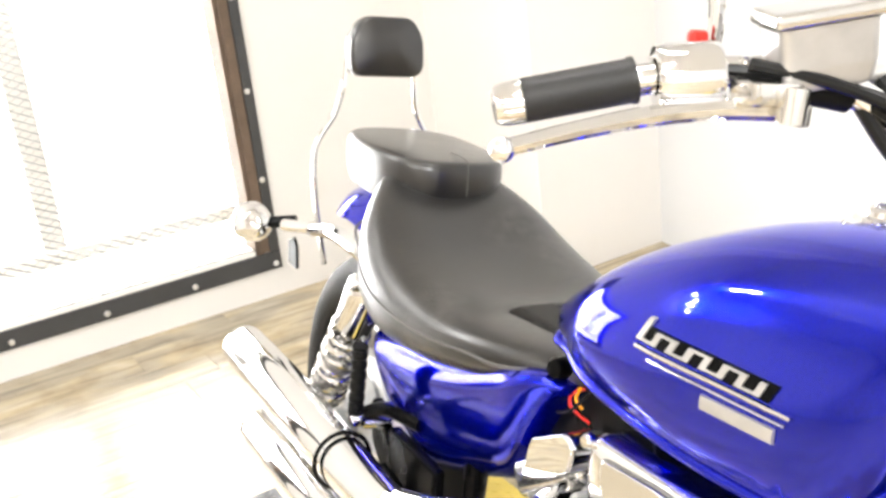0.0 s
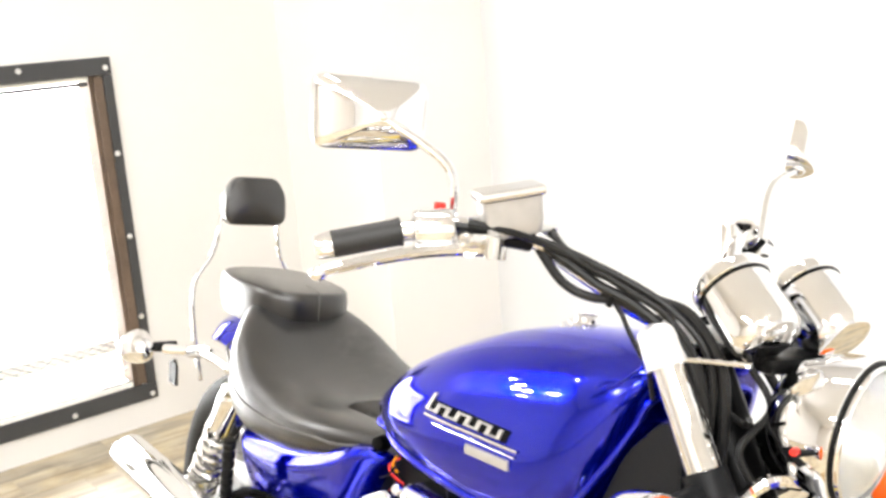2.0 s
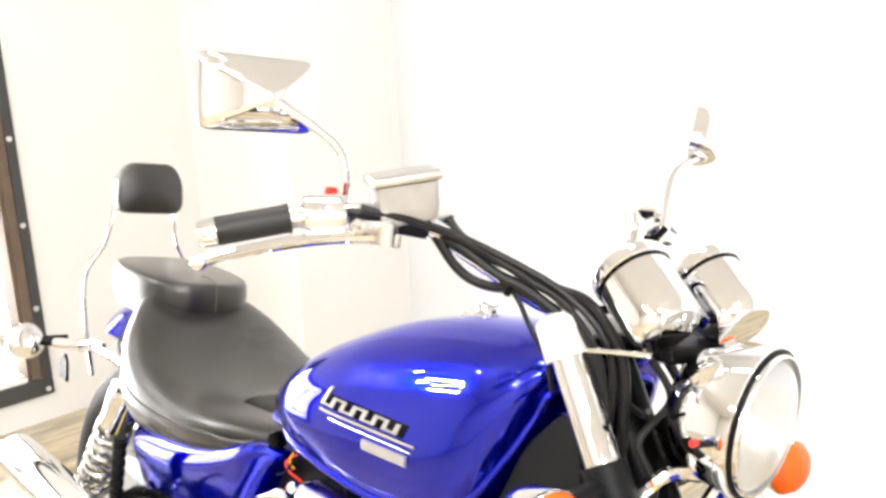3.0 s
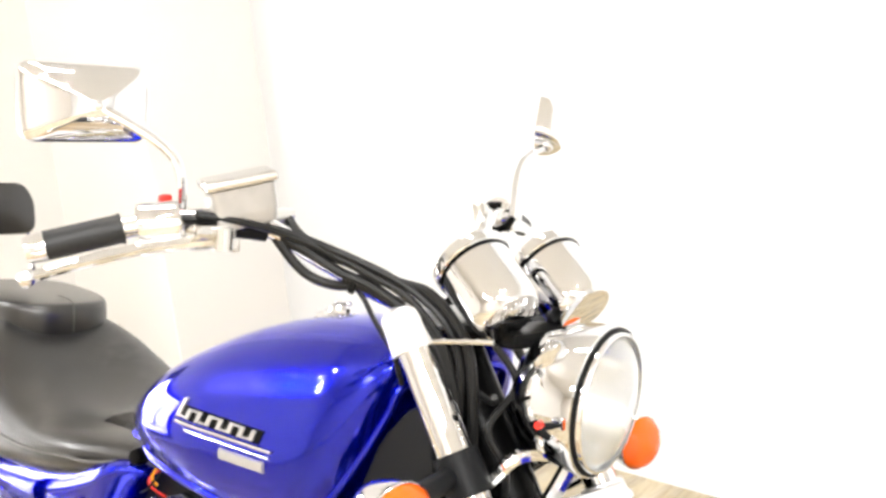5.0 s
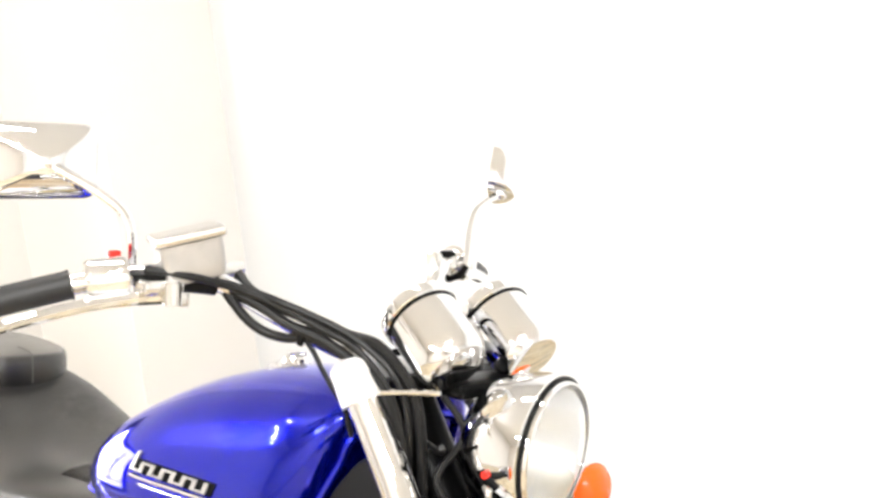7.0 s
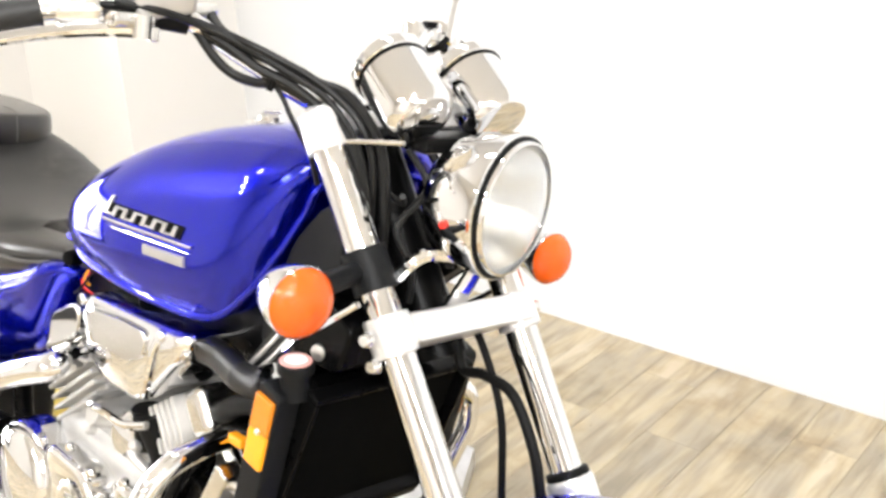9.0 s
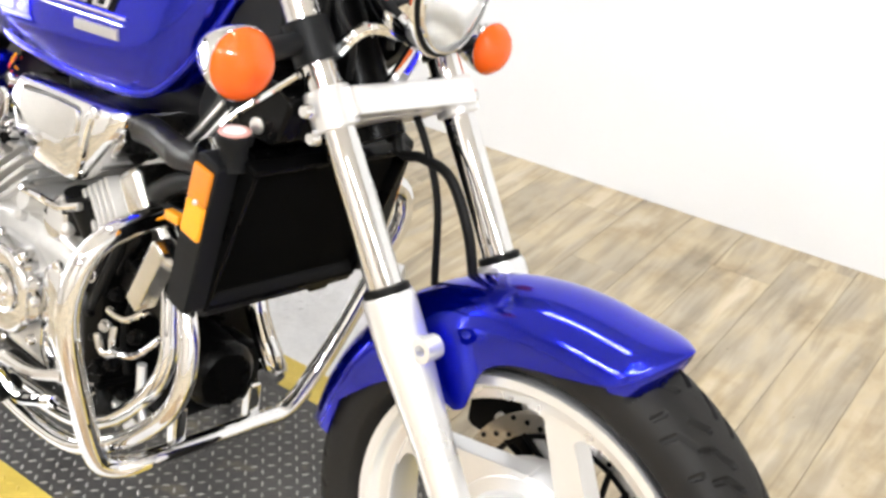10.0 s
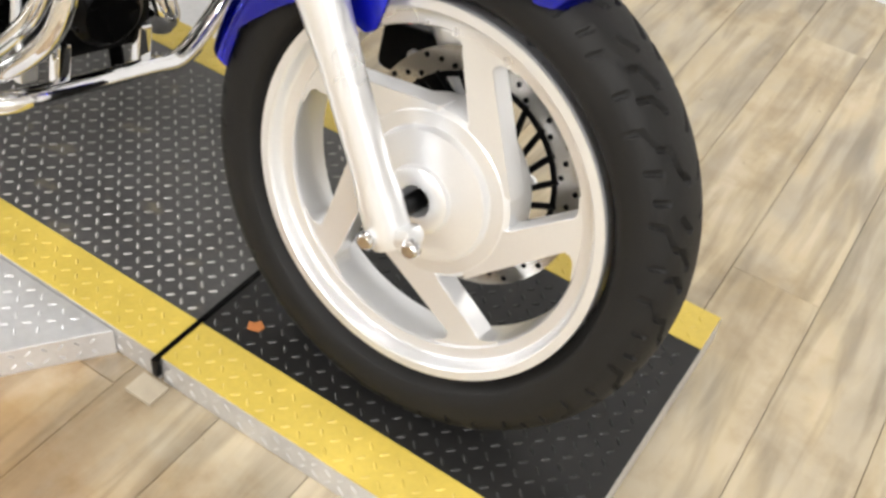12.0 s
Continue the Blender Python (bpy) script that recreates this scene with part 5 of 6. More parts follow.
# ---- cables and hoses at the steering head ----
CABLES = [
    # throttle pair above the bar
    ([(-0.560, -0.300, 1.104), (-0.528, -0.262, 1.104), (-0.509, -0.215, 1.096), (-0.490, -0.184, 1.086), (-0.462, -0.164, 1.075), (-0.440, -0.142, 1.063), (-0.413, -0.122, 1.049), (-0.385, -0.105, 1.030), (-0.360, -0.091, 1.004), (-0.348, -0.080, 0.965), (-0.352, -0.072, 0.900), (-0.358, -0.066, 0.810)], 0.0044),
    ([(-0.540, -0.290, 1.110), (-0.518, -0.252, 1.104), (-0.502, -0.208, 1.092), (-0.482, -0.180, 1.080), (-0.455, -0.156, 1.064), (-0.430, -0.138, 1.050), (-0.402, -0.118, 1.034), (-0.378, -0.104, 1.010), (-0.360, -0.092, 0.978), (-0.355, -0.080, 0.930), (-0.362, -0.070, 0.850)], 0.0044),
    # brake hose, wiring loom and two more cables that join the bundle
    ([(-0.532, -0.180, 1.106), (-0.505, -0.178, 1.086), (-0.468, -0.160, 1.068), (-0.440, -0.136, 1.058), (-0.414, -0.114, 1.044), (-0.385, -0.096, 1.036), (-0.360, -0.084, 1.012), (-0.340, -0.074, 0.975), (-0.337, -0.065, 0.900), (-0.345, -0.055, 0.805)], 0.0062),
    ([(-0.520, -0.200, 1.090), (-0.487, -0.180, 1.072), (-0.460, -0.160, 1.053), (-0.432, -0.138, 1.040), (-0.400, -0.118, 1.019), (-0.374, -0.102, 0.996), (-0.358, -0.088, 0.955), (-0.356, -0.074, 0.880), (-0.362, -0.064, 0.800)], 0.0058),
    ([(-0.462, -0.150, 1.045), (-0.425, -0.128, 1.030), (-0.392, -0.108, 1.008), (-0.366, -0.092, 0.975), (-0.352, -0.078, 0.920), (-0.36, -0.068, 0.84)], 0.0065),
    # slack hose below the bar, tied to the bundle, and the thin lead that drops from the tie
    ([(-0.523, -0.203, 1.088), (-0.504, -0.186, 1.057), (-0.490, -0.171, 1.042), (-0.471, -0.156, 1.036), (-0.450, -0.141, 1.037), (-0.425, -0.124, 1.030), (-0.395, -0.105, 1.005), (-0.368, -0.090, 0.965)], 0.0056),
    ([(-0.452, -0.143, 1.037), (-0.440, -0.138, 1.022), (-0.430, -0.135, 1.006), (-0.417, -0.131, 0.988), (-0.408, -0.120, 0.965), (-0.410, -0.105, 0.93)], 0.0030),
    ([(-0.600, 0.210, 1.085), (-0.520, 0.120, 1.040), (-0.420, 0.060, 0.985), (-0.340, 0.035, 0.930), (-0.320, 0.03, 0.84)], 0.0060),
    ([(-0.595, 0.220, 1.095), (-0.500, 0.110, 1.045), (-0.390, 0.050, 0.990), (-0.315, 0.025, 0.960), (-0.30, 0.0, 0.90)], 0.0050),
    ([(-0.320, -0.055, 0.985), (-0.300, -0.040, 0.945), (-0.310, -0.070, 0.900), (-0.290, -0.062, 0.860), (-0.300, -0.05, 0.815)], 0.0042),
    ([(-0.290, -0.085, 0.940), (-0.315, -0.060, 0.925), (-0.345, -0.055, 0.930)], 0.0035),
]
for pts, r in CABLES:
    part("cable", tube(pts, r, 8, 8), CABLE, bike, "black control cable")
part("cable_tie", tube([(-0.452, -0.149, 1.030), (-0.446, -0.147, 1.044), (-0.440, -0.140, 1.052)], 0.0040, 8, 4), HOSE, bike, "black cable tie")
for pts, r in (([(-0.31, 0.045, 0.785), (-0.300, 0.050, 0.720), (-0.262, 0.05, 0.722), (-0.215, 0.05, 0.713), (-0.176, 0.05, 0.662), (-0.157, 0.052, 0.608), (-0.152, 0.06, 0.56)], 0.0066), ([(-0.310, 0.045, 0.80), (-0.278, 0.05, 0.766), (-0.243, 0.05, 0.714), (-0.224, 0.05, 0.664), (-0.213, 0.052, 0.58), (-0.21, 0.06, 0.54)], 0.0048)):
    part("brake_hose", tube(pts, r, 10, 8), HOSE, bike, "black brake hose")


# ---- frame and engine ----
for s in (-1, 1):
    part("frame_tube", tube([(-0.44, s * 0.035, 0.86), (-0.48, s * 0.075, 0.70), (-0.555, s * 0.11, 0.58), (-0.635, s * 0.12, 0.46), (-0.69, s * 0.12, 0.34), (-0.74, s * 0.12, 0.255), (-0.95, s * 0.12, 0.24), (-1.12, s * 0.12, 0.34), (-1.15, s * 0.115, 0.58)], 0.016, 12), BLACK, bike, "black frame tube")
    part("frame_tube", tube([(-0.44, s * 0.04, 0.88), (-0.60, s * 0.075, 0.775), (-0.90, s * 0.08, 0.715), (-1.20, s * 0.10, 0.625), (-1.60, s * 0.10, 0.60)], 0.017, 12), BLACK, bike, "black frame tube")
part("air_box", merge(box((-0.62, 0.0, 0.715), (0.40, 0.20, 0.09), 0.02), box((-1.00, 0.0, 0.62), (0.34, 0.20, 0.20), 0.03)), BLACK, bike, "black air box below the tank")


def side_panel(s):
    """Dark grey cover between the tank and the steering head."""
    ol = rounded([(-0.500, 0.715), (-0.455, 0.708), (-0.405, 0.785), (-0.350, 0.830), (-0.360, 0.915), (-0.392, 0.910), (-0.440, 0.860), (-0.482, 0.770)], 0.02)
    m = Matrix.Translation((0, s * 0.085, 0)) @ pose(0, 0, 0, 90)
    return prism(ol, 0.022 if s < 0 else -0.022, m, 0.006 if s < 0 else -0.006)


for s in (-1, 1):
    part("head_cover", side_panel(s), PLASTIC, bike, "dark grey plastic steering head cover")
part("cover_bolt", bolt_head((-0.392, -0.108, 0.81), (0, -1, 0), 0.011, 0.004), PLASTIC, bike)

part("air_duct", prism(rounded([(-0.515, 0.672), (-0.470, 0.672), (-0.405, 0.742), (-0.380, 0.790), (-0.420, 0.800), (-0.440, 0.755)], 0.010), 0.030, Matrix.Translation((0, -0.095, 0)) @ pose(0, 0, 0, 90), 0.006), SATIN, bike, "dark grey plastic air duct")
for dx in (0.0, 0.020):
    part("duct_rib", tube([(-0.492 + dx, -0.127, 0.686), (-0.455 + dx, -0.127, 0.722), (-0.420 + dx, -0.127, 0.760)], 0.0032, 8, 4), FINS, bike, "pale raised rib on the duct")

# radiator
RADM = Matrix.Translation((-0.385, 0.0, 0.620)) @ pose(0, 0, 0, 0, 20, 0)
rad = part("radiator", box((0.0, -0.034, 0.0), (0.034, 0.232, 0.200), 0.004, RADM), BLACK, bike, "black radiator")
for k in range(46):
    z = -0.094 + k * 0.0042
    if k == 0:
        f0 = part("cooling_fin", box((0.0185, -0.030, 0.0), (0.005, 0.226, 0.0010), 0, RADM), CORE, rad)
        f0.location = RADM.to_3x3() @ Vector((0, 0, z))
    else:
        f1 = new("cooling_fin", f0.data)
        f1.parent, f1.location = rad, RADM.to_3x3() @ Vector((0, 0, z))
part("grille_surround", merge(box((0.022, -0.030, 0.104), (0.022, 0.250, 0.008), 0.003, RADM), box((0.022, -0.030, -0.104), (0.022, 0.250, 0.008), 0.003, RADM), box((0.022, -0.152, 0), (0.022, 0.006, 0.20), 0.002, RADM), box((0.022, 0.092, 0), (0.022, 0.006, 0.20), 0.002, RADM)), BLACK, rad, "black grille surround")
SIDEM = Matrix.Translation((-0.384, 0.0, 0.616)) @ pose(0, 0, 0, 0, 11.3, 0)
for s in (-1, 1):
    ol = rounded([(-0.021, -0.100), (0.017, -0.102), (0.021, 0.100), (-0.016, 0.106), (-0.021, 0.060)], 0.008)
    part("radiator_side", prism(ol, 0.030, SIDEM @ Matrix.Translation((0, -0.157 if s < 0 else 0.127, 0)) @ pose(0, 0, 0, 90), 0.005), PLASTIC, rad, "dark grey plastic radiator side")
    rp = SIDEM @ Matrix.Translation((0.001, -0.1885 if s < 0 else 0.1285, 0.047))
    part("side_reflector", box((0, 0, 0.0225), (0.033, 0.008, 0.0445), 0.003, rp), DEEP_AMBER, rad, "deep amber half of the side reflector")
    part("side_reflector", box((0, 0, -0.0225), (0.033, 0.008, 0.0445), 0.003, rp), AMBER, rad, "bright amber half of the side reflector")
    part("reflector_rivet", ball(rp @ Vector((0.002, s * 0.0045, 0.002)), 0.0035, 10), ZINC, rad)
tabs = [box((0.006, -0.032, -0.110), (0.012, 0.246, 0.016), 0.003, RADM)]
for y, wd, h in ((-0.12, 0.03, 0.022), (-0.075, 0.022, 0.026), (-0.005, 0.024, 0.024), (0.030, 0.018, 0.018), (0.066, 0.034, 0.034)):
    tabs.append(box((0.006, y, -0.116 - h / 2), (0.010, wd, h), 0.004, RADM))
part("lower_guard", merge(*tabs), BLACK, rad, "black notched guard under the core")
part("radiator_lower_tank", tube([(-0.41, -0.145, 0.515), (-0.41, 0.090, 0.515)], 0.020, 12, 4, False, wave=None), HOSE, rad, "black lower tank")
part("radiator_neck", lathe([(0.019, -0.026), (0.016, -0.012), (0.0165, 0.004), (0.014, 0.006), (0, 0.006)], toward((-0.354, -0.160, 0.731), (0.05, -0.1, 1)), 24), PLASTIC, rad, "black filler neck")
rc = part("radiator_cap", lathe([(0, 0.010), (0.018, 0.009), (0.0205, 0.007), (0.0215, 0.001), (0.0205, -0.004), (0, -0.004)], toward((-0.354, -0.160, 0.738), (0.05, -0.1, 1)), 28), PLASTIC, rad, "black radiator cap")
part("cap_label", lathe([(0, 0.0112), (0.013, 0.0112), (0.0135, 0.0095), (0, 0.0095)], toward((-0.354, -0.160, 0.738), (0.05, -0.1, 1)), 28), WHITE, rad, "white printed disc")
part("cap_ring", lathe([(0.0137, 0.0095), (0.0137, 0.0110), (0.0178, 0.0106), (0.0185, 0.0092), (0.0137, 0.0095)], toward((-0.354, -0.160, 0.738), (0.05, -0.1, 1)), 28), material("faded_red_print", (0.72, 0.36, 0.32), 0.5, stain=0.2, stain_scale=60), rad, "faded red printed ring")
part("shroud_plate", prism(rounded([(-0.40, 0.735), (-0.32, 0.735), (-0.30, 0.79), (-0.38, 0.83), (-0.44, 0.80)], 0.012), 0.10, Matrix.Translation((0, -0.03, 0)) @ pose(0, 0, 0, 90), 0.006), BLACK, bike, "black plastic shroud")
part("shroud_screw", bolt_head((-0.352, -0.131, 0.752), (0.2, -1, 0), 0.010, 0.004), ZINC, bike)
for s in (-1, 1):
    part("stay_rod", tube([(-0.414, s * 0.13, 0.734), (-0.385, s * 0.13, 0.759), (-0.339, s * 0.13, 0.792), (-0.300, s * 0.125, 0.822)], 0.0042, 8), CHROME, bike, "thin chrome stay")


# corrugated and plain hoses
def ribbed(k):
    return 1.0 + 0.07 * (1 if (k // 2) % 2 else -1)


part("coolant_hose", tube([(-0.660, -0.100, 0.672), (-0.600, -0.132, 0.684), (-0.530, -0.140, 0.691), (-0.475, -0.145, 0.684), (-0.430, -0.150, 0.690), (-0.405, -0.152, 0.702)], 0.018, 16, 28, wave=lambda k: ribbed(k) if k < 40 or k > 84 else 1.04), SATIN, bike, "black corrugated coolant hose")
part("hose_clamp", tube([(-0.420, -0.146, 0.699), (-0.404, -0.150, 0.706)], 0.0190, 16, 2, False), CHROME, bike, "chrome hose clamp")
part("lower_hose", tube([(-0.62, -0.09, 0.60), (-0.55, -0.12, 0.605), (-0.50, -0.13, 0.635), (-0.44, -0.13, 0.66)], 0.014, 14, 8), HOSE, bike, "black coolant hose")
part("breather_hose", tube([(-0.66, -0.13, 0.30), (-0.60, -0.15, 0.27), (-0.70, -0.16, 0.255), (-0.82, -0.17, 0.26)], 0.012, 12, 8, wave=ribbed), HOSE, bike, "black ribbed hose")

# crankcase and covers
eng = part("crankcase", box((-0.80, 0.0, 0.36), (0.32, 0.30, 0.24), 0.035, Matrix(), 4), FINS, bike, "silver crankcase")
part("front_case", merge(box((-0.655, 0.0, 0.375), (0.08, 0.306, 0.25), 0.03), box((-0.60, 0.0, 0.29), (0.12, 0.18, 0.10), 0.03)), BLACK, eng, "black front of the crankcase")
cover_ol = rounded([(-0.90, 0.32), (-0.898, 0.43), (-0.88, 0.447), (-0.785, 0.445), (-0.748, 0.42), (-0.745, 0.345), (-0.78, 0.315), (-0.87, 0.298)], 0.022, 5)
OUT = pose(0, 0, 0, 90)
part("clutch_cover", prism(cover_ol, 0.065, Matrix.Translation((0, -0.130, 0)) @ OUT, 0.010, 0.002), CHROME, eng, "chrome clutch cover", 50)
part("alternator_cover", lathe([(0.088, 0.0), (0.088, 0.040), (0.082, 0.052), (0.070, 0.060), (0.040, 0.066), (0, 0.068)], toward((-0.965, -0.150, 0.362), (0, -1, 0)), 48), CHROME, eng, "round chrome engine cover", 50)
part("cover_medallion", lathe([(0.034, 0.0), (0.036, 0.004), (0.032, 0.007), (0.028, 0.004), (0.018, 0.004), (0.016, 0.008), (0, 0.009)], toward((-0.802, -0.1965, 0.384), (0, -1, 0)), 36), CHROME, eng, "round chrome medallion")
part("side_case", prism(rounded([(-0.750, 0.290), (-0.740, 0.445), (-0.695, 0.448), (-0.655, 0.410), (-0.650, 0.300), (-0.69, 0.255)], 0.025, 5), 0.035, Matrix.Translation((0, -0.135, 0)) @ OUT, 0.012, 0.006), CHROME, eng, "chrome engine side case", 50)
for x, y, z in ((-0.905, -0.185, 0.325), (-0.905, -0.185, 0.440), (-0.83, -0.180, 0.460), (-0.765, -0.180, 0.445), (-0.738, -0.178, 0.385), (-0.745, -0.178, 0.322), (-0.82, -0.18, 0.296), (-0.665, -0.160, 0.400), (-0.658, -0.158, 0.310), (-0.705, -0.162, 0.452), (-0.70, -0.160, 0.255)):
    part("cover_bolt", bolt_head((x, y, z), (0, -1, 0), 0.008, 0.010), CHROME, eng)
part("starter_cover", lathe([(0, 0.09), (0.026, 0.088), (0.034, 0.078), (0.036, -0.06), (0, -0.06)], toward((-0.735, -0.07, 0.50), (0, -1, 0.1)), 28), CHROME, eng, "chrome starter cover")
part("upper_case", box((-0.80, 0.0, 0.490), (0.24, 0.27, 0.06), 0.015), FINS, eng, "silver upper crankcase")


def cylinder_bank(base, d, width, count, pitch, size, name):
    """A finned cylinder leaning along d from base, capped by a cam cover."""
    d = Vector(d).normalized()
    m = toward(base, d, (0, 1, 0)) @ pose(0, 0, 0, 0, 0, 0)
    cyl = part(name, box((0, 0, count * pitch / 2), (size * 0.86, width * 0.86, count * pitch), 0.008, m), FINS, eng, "silver finned cylinder")
    first = None
    for k in range(count):
        if first is None:
            first = part("fin", box((0, 0, 0), (size, width, 0.0072), 0.003, m), FINS, cyl)
            first.location = d * (pitch * (k + 0.4))
        else:
            f = new("fin", first.data)
            f.parent, f.location = cyl, d * (pitch * (k + 0.4))
    part("cam_cover", box((0, 0, count * pitch + 0.026), (size * 1.0, width * 0.95, 0.050), 0.014, m, 3), POLISHED, cyl, "polished cam cover")
    return cyl


cylinder_bank((-0.882, 0, 0.490), (-0.57, 0, 0.82), 0.30, 5, 0.0170, 0.155, "rear_cylinder")
cylinder_bank((-0.664, 0, 0.540), (0.84, 0, 0.54), 0.30, 5, 0.0155, 0.068, "front_cylinder")

# carburettor side cover with its sunk panel
cov = rounded([(-0.824, 0.660), (-0.818, 0.699), (-0.675, 0.708), (-0.552, 0.712), (-0.560, 0.679), (-0.632, 0.607), (-0.660, 0.588), (-0.757, 0.585), (-0.813, 0.618)], 0.018, 5)
ic = part("intake_cover", prism(cov, 0.085, Matrix.Translation((0, -0.095, 0)) @ OUT, 0.024, 0.006), CHROME, bike, "chrome intake side cover", 50)
part("cover_panel", prism(rounded([(-0.784, 0.686), (-0.690, 0.697), (-0.630, 0.698), (-0.630, 0.664), (-0.673, 0.645), (-0.770, 0.643)], 0.014, 5), 0.020, Matrix.Translation((0, -0.168, 0)) @ OUT, 0.004), POLISHED, ic, "satin inset panel")
# thin slab behind the panel, its grey painted as the shade of a groove
part("groove_shade", prism(rounded([(-0.7865, 0.6875), (-0.690, 0.699), (-0.628, 0.700), (-0.628, 0.6625), (-0.6725, 0.643), (-0.772, 0.641)], 0.016, 5), 0.0165, Matrix.Translation((0, -0.166, 0)) @ OUT, 0.001), SHADE, ic, "grey outline painted as the groove's shade round the panel")
part("cover_rib", tube([(-0.600, -0.178, 0.706), (-0.612, -0.182, 0.680), (-0.625, -0.182, 0.640), (-0.640, -0.178, 0.608)], 0.007, 10, 6), CHROME, ic, "chrome cover edge")
for x, z in ((-0.812, 0.690), (-0.602, 0.700)):
    part("cover_bolt", bolt_head((x, -0.176, z), (0, -1, 0), 0.009, 0.010), CHROME, ic)
part("cam_cover_trim", prism(rounded([(-0.970, 0.560), (-0.958, 0.622), (-0.890, 0.660), (-0.868, 0.655), (-0.872, 0.615)], 0.012, 4), 0.05, Matrix.Translation((0, -0.108, 0)) @ OUT, 0.008), CHROME, bike, "chrome rear cam cover trim", 50)
part("valley_bracket", merge(box((-0.765, -0.10, 0.485), (0.03, 0.06, 0.05), 0.006), box((-0.715, -0.11, 0.475), (0.04, 0.05, 0.03), 0.006), tube([(-0.74, -0.12, 0.50), (-0.72, -0.15, 0.49), (-0.69, -0.14, 0.47)], 0.008, 8), lathe([(0, 0.05), (0.016, 0.05), (0.018, 0.04), (0.018, -0.02), (0, -0.02)], toward((-0.80, -0.12, 0.505), (0, -1, 0.3)), 20),
                             bolt_head((-0.75, -0.14, 0.515), (0.2, -1, 0.5), 0.010, 0.012), bolt_head((-0.70, -0.15, 0.505), (0.2, -1, 0.5), 0.009, 0.012), bolt_head((-0.83, -0.15, 0.48), (0.2, -1, 0.5), 0.009, 0.012)), FINS, eng, "silver bracket between the cylinders")
part("fuel_line", tube([(-0.83, -0.14, 0.53), (-0.798, -0.17, 0.537), (-0.744, -0.172, 0.540), (-0.700, -0.172, 0.542), (-0.655, -0.165, 0.556)], 0.006, 8), CHROME, bike, "thin chrome pipe")
for p, q in (((-0.70, -0.14, 0.56), (-0.70, -0.13, 0.50)), ((-0.675, -0.15, 0.56), (-0.66, -0.13, 0.50))):
    part("carburettor_boot", tube([p, q], 0.020, 14, 2, False), HOSE, bike, "black rubber boot")
for pts, mt, nm in (([(-0.93, -0.09, 0.69), (-0.945, -0.11, 0.680), (-0.94, -0.115, 0.665), (-0.92, -0.10, 0.65)], RED, "red wire"), ([(-0.90, -0.12, 0.70), (-0.92, -0.13, 0.67), (-0.96, -0.12, 0.65)], HOSE, "black wire"), ([(-0.935, -0.08, 0.685), (-0.95, -0.10, 0.660), (-0.945, -0.10, 0.640)], HOSE, "black wire"), ([(-0.925, -0.115, 0.695), (-0.918, -0.125, 0.685), (-0.91, -0.12, 0.675)], AMBER, "yellow wire")):
    part("wire", tube(pts, 0.0020, 6, 6), mt, bike, nm)
part("fuse_cap", lathe([(0, 0.02), (0.011, 0.018), (0.014, 0.012), (0.014, -0.03), (0, -0.03)], toward((-0.965, -0.115, 0.705), (0.3, -1, 0.1)), 20), BLACK, bike, "black cap")
part("rectifier_plate", box((0, 0, 0), (0.028, 0.030, 0.112), 0.004, Matrix.Translation((-0.491, -0.158, 0.520)) @ pose(0, 0, 0, 0, 28, 0)), POLISHED, bike, "satin rectifier plate")
part("cooling_rack", box((-0.53, -0.09, 0.50), (0.05, 0.07, 0.14), 0.01, Matrix()), BLACK, bike, "black rectifier block")
part("oil_filter", lathe([(0, 0.07), (0.040, 0.07), (0.050, 0.060), (0.052, 0.052), (0.046, 0.048), (0.050, 0.04), (0.050, -0.02), (0, -0.02)], toward((-0.56, -0.02, 0.335), (1, -0.1, -0.05)), 28), BLACK, bike, "black oil filter")
part("gear_rod", tube([(-0.50, -0.205, 0.455), (-0.485, -0.215, 0.435), (-0.455, -0.205, 0.435), (-0.425, -0.19, 0.468)], 0.0042, 8), CHROME, bike, "chrome linkage rod")
part("stand_plate", merge(tube([(-0.545, -0.13, 0.36), (-0.548, -0.13, 0.30), (-0.565, -0.135, 0.27)], 0.007, 8), tube([(-0.548, -0.13, 0.30), (-0.530, -0.13, 0.27)], 0.006, 8), box((-0.60, -0.09, 0.225), (0.05, 0.03, 0.035), 0.006)), ALLOY, bike, "silver engine mount")

# exhaust
EXH = [
    ([(-0.56, -0.110, 0.575), (-0.470, -0.135, 0.540), (-0.425, -0.150, 0.478), (-0.412, -0.155, 0.442), (-0.411, -0.160, 0.402), (-0.431, -0.165, 0.354), (-0.478, -0.170, 0.303), (-0.545, -0.178, 0.252), (-0.639, -0.190, 0.213), (-0.80, -0.195, 0.215), (-0.95, -0.205, 0.265), (-1.05, -0.225, 0.305)], 0.0128),
    ([(-0.58, -0.080, 0.54), (-0.522, -0.110, 0.490), (-0.503, -0.120, 0.439), (-0.494, -0.125, 0.400), (-0.500, -0.130, 0.362), (-0.531, -0.135, 0.315), (-0.594, -0.142, 0.255), (-0.68, -0.150, 0.215), (-0.84, -0.165, 0.210)], 0.0128),
    ([(-0.60, 0.070, 0.52), (-0.575, 0.080, 0.420), (-0.565, 0.080, 0.386), (-0.553, 0.090, 0.341), (-0.540, 0.100, 0.305), (-0.550, 0.115, 0.275), (-0.62, 0.135, 0.245), (-0.90, 0.16, 0.24)], 0.0180),
    ([(-0.90, -0.12, 0.575), (-0.86, -0.19, 0.585), (-0.83, -0.215, 0.590), (-0.90, -0.232, 0.560), (-1.02, -0.245, 0.505), (-1.10, -0.250, 0.475)], 0.0205),
]
for pts, r in EXH:
    part("exhaust_pipe", tube(pts, r, 18, 8), CHROME, bike, "chrome exhaust header")


def muffler(pts, radii):
    b = tube(pts, radii, 28, 8)
    return b


